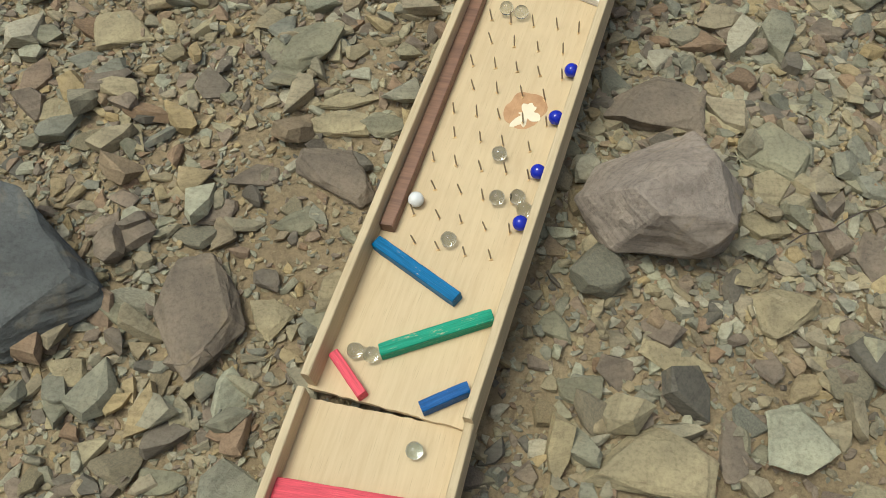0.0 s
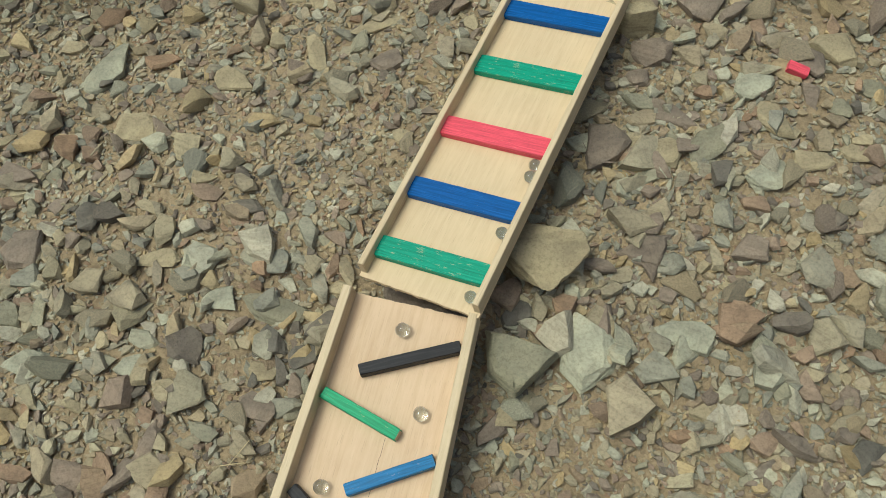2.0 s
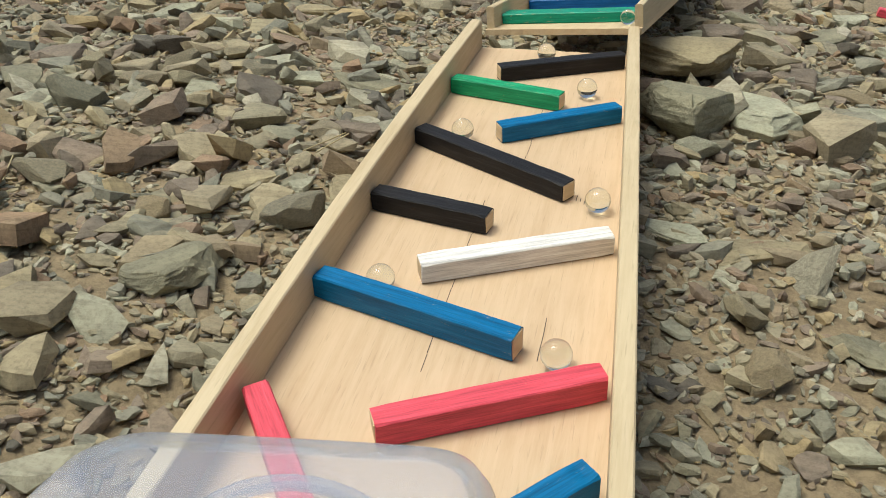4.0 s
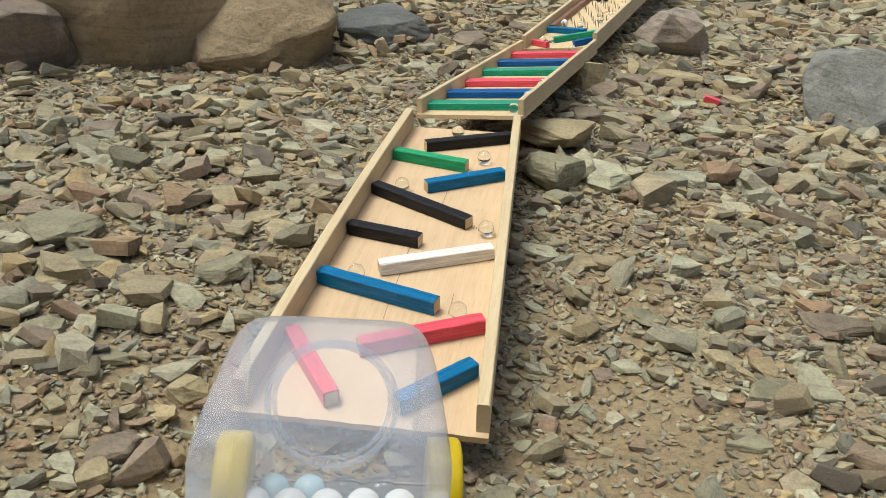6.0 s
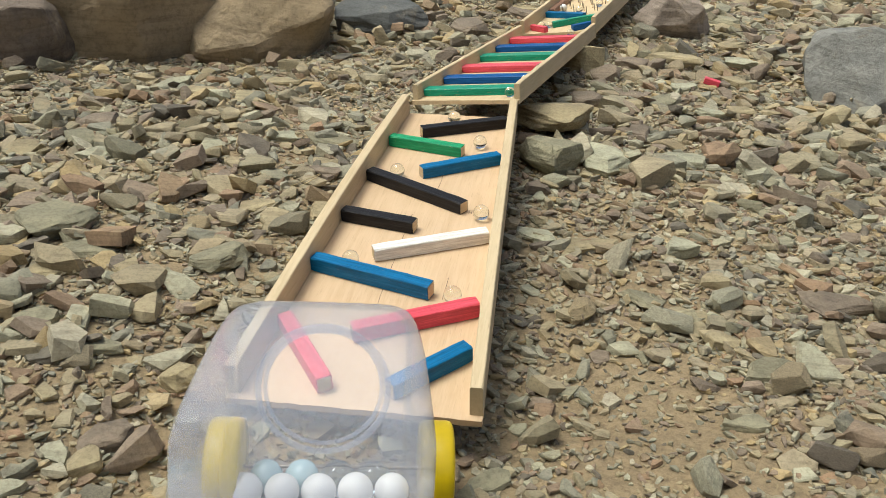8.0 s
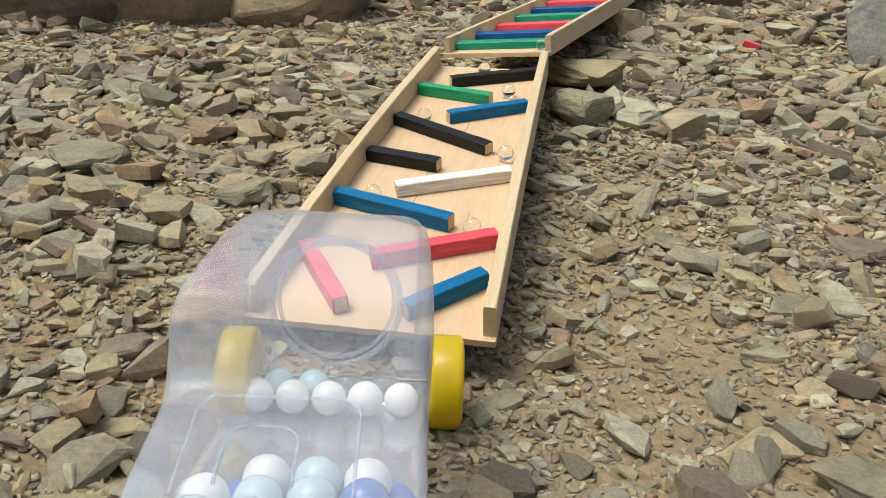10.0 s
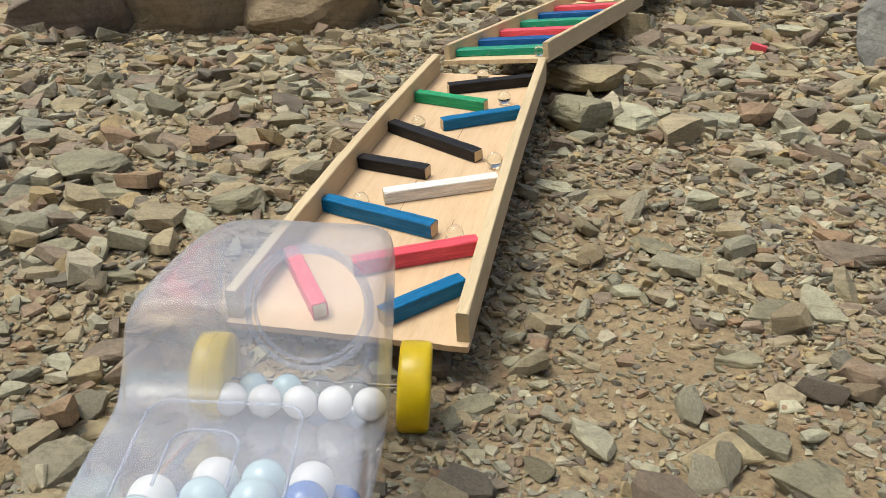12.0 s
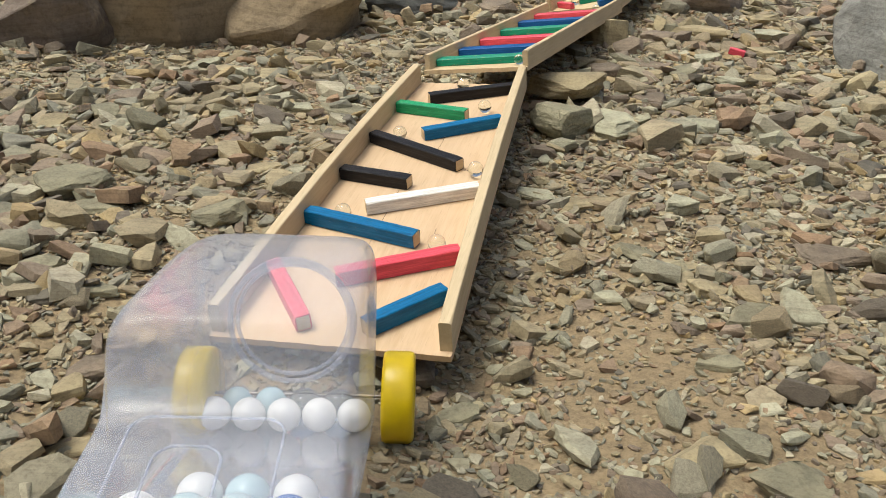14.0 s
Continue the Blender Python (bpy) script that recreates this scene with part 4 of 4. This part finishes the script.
def scree(name, number, x0, x1, y0, y1, small, large, power, seed, label, templates=28, lift=0.3):
    """Many small angular shards strewn on the slope, joined into one mesh."""
    g = np.random.default_rng(seed)
    tv, tf = [], []
    for k in range(templates):
        bm = shard(random.Random(seed * 100 + k))
        bmesh.ops.triangulate(bm, faces=bm.faces[:])
        bm.verts.index_update()
        tv.append(np.array([v.co[:] for v in bm.verts]))
        tf.append(np.array([[v.index for v in f.verts] for f in bm.faces]))
        bm.free()
    x, y = g.uniform(x0, x1, number), g.uniform(y0, y1, number)
    # bare earth shows in patches
    bare = 0.85 * np.exp(-((x - 0.27) ** 2 + (y + 0.68) ** 2) / 0.06) + 0.55 * np.exp(-((x + 0.50) ** 2 + (y - 0.05) ** 2) / 0.05)
    bare *= 0.4 if large < 0.02 else 1.0
    keep = np.array([noise.noise((a * 2.3, b_ * 2.3, 7.0)) for a, b_ in zip(x, y)]) + g.uniform(-0.5, 0.5, number) - bare > -0.62
    x, y = x[keep], y[keep]
    number = len(x)
    size = small + (large - small) * g.random(number) ** power
    z = np.array([terrain(a, b_) for a, b_ in zip(x, y)])
    thick = size * g.uniform(0.14, 0.42, number)
    room = np.array([headroom(a, b_, c_) for a, b_, c_ in zip(x, y, z)])
    ok = room > thick * 0.9 + 0.003
    x, y, z, size, thick = x[ok], y[ok], z[ok], size[ok], thick[ok]
    number = len(x)
    yaw, tx, ty = g.uniform(0, math.tau, number), g.normal(0, 0.30, number), g.normal(0, 0.30, number)
    which = g.integers(0, templates, number)
    wide = g.uniform(0.36, 0.85, number)
    sl = np.array(SLOPE.to_3x3())
    V, Fc, base = [], [], 0
    for k in range(templates):
        idx = np.nonzero(which == k)[0]
        if not len(idx):
            continue
        p = tv[k][None] * np.stack([size[idx], size[idx] * wide[idx], thick[idx]], -1)[:, None]
        c1, s1 = np.cos(tx[idx])[:, None], np.sin(tx[idx])[:, None]
        p = np.stack([p[..., 0], p[..., 1] * c1 - p[..., 2] * s1, p[..., 1] * s1 + p[..., 2] * c1], -1)
        c1, s1 = np.cos(ty[idx])[:, None], np.sin(ty[idx])[:, None]
        p = np.stack([p[..., 0] * c1 + p[..., 2] * s1, p[..., 1], -p[..., 0] * s1 + p[..., 2] * c1], -1)
        c1, s1 = np.cos(yaw[idx])[:, None], np.sin(yaw[idx])[:, None]
        p = np.stack([p[..., 0] * c1 - p[..., 1] * s1, p[..., 0] * s1 + p[..., 1] * c1, p[..., 2]], -1)
        p = p @ sl.T + np.stack([x[idx], y[idx], z[idx] + thick[idx] * lift], -1)[:, None]
        nv = tv[k].shape[0]
        f = tf[k][None] + (base + np.arange(len(idx)) * nv)[:, None, None]
        V.append(p.reshape(-1, 3))
        Fc.append(f.reshape(-1, 3))
        base += nv * len(idx)
    V, Fc = np.concatenate(V), np.concatenate(Fc)
    me = bpy.data.meshes.new(name)
    me.vertices.add(len(V))
    me.vertices.foreach_set("co", V.ravel().astype(np.float32))
    me.loops.add(Fc.size)
    me.loops.foreach_set("vertex_index", Fc.ravel().astype(np.int32))
    me.polygons.add(len(Fc))
    me.polygons.foreach_set("loop_start", np.arange(0, Fc.size, 3, dtype=np.int32))
    me.polygons.foreach_set("use_smooth", np.zeros(len(Fc), dtype=bool))
    me.update(calc_edges=True)
    me.materials.append(rock_mixed)
    ob = new(name, me)
    return tagged(ob, label, "scree", kind="stuff")


scree("rubble", 2300, -1.1, 0.8, -1.15, 1.45, 0.022, 0.066, 3.0, 10, "larger angular shale pieces lying over one another", lift=0.5)
scree("rubble", 650, 0.0, 0.62, -0.05, 1.25, 0.030, 0.078, 2.4, 16, "large loose shale pieces on the open side of the run", lift=0.55)
scree("rubble", 420, -0.8, -0.2, -0.75, 0.0, 0.030, 0.066, 2.2, 17, "loose shale slabs beside the lowest board", lift=0.55)
scree("rubble", 350, -0.8, -0.2, 0.4, 1.2, 0.030, 0.066, 2.2, 18, "loose shale slabs beside the upper board", lift=0.55)
scree("scree", 26000, -1.1, 0.8, -1.15, 1.45, 0.008, 0.030, 2.3, 11, "angular grey and tan shale stones strewn on the slope", lift=0.45)
scree("scree", 7500, -0.05, 0.75, -0.5, 1.3, 0.009, 0.030, 2.0, 19, "angular shale stones strewn beside the upper boards", lift=0.5)
scree("scree", 5000, -0.1, 0.7, 0.75, 1.75, 0.012, 0.036, 1.6, 21, "angular shale stones above the rock beside the nail board", lift=0.5)
scree("gravel", 95000, -1.05, 0.75, -1.15, 1.4, 0.005, 0.014, 1.2, 12, "fine angular shale gravel between the stones", lift=0.4)
scree("far_scree", 26000, -2.6, 2.0, 1.3, 4.6, 0.016, 0.10, 2.6, 13, "loose shale stones further up the slope", lift=0.4)
scree("side_scree", 18000, -2.4, -1.0, -0.8, 1.6, 0.012, 0.07, 2.3, 14, "loose shale stones beside the boulders", lift=0.4)
scree("side_scree", 16000, 0.7, 1.9, -1.0, 1.6, 0.012, 0.065, 2.3, 15, "loose shale stones on the open slope", lift=0.4)
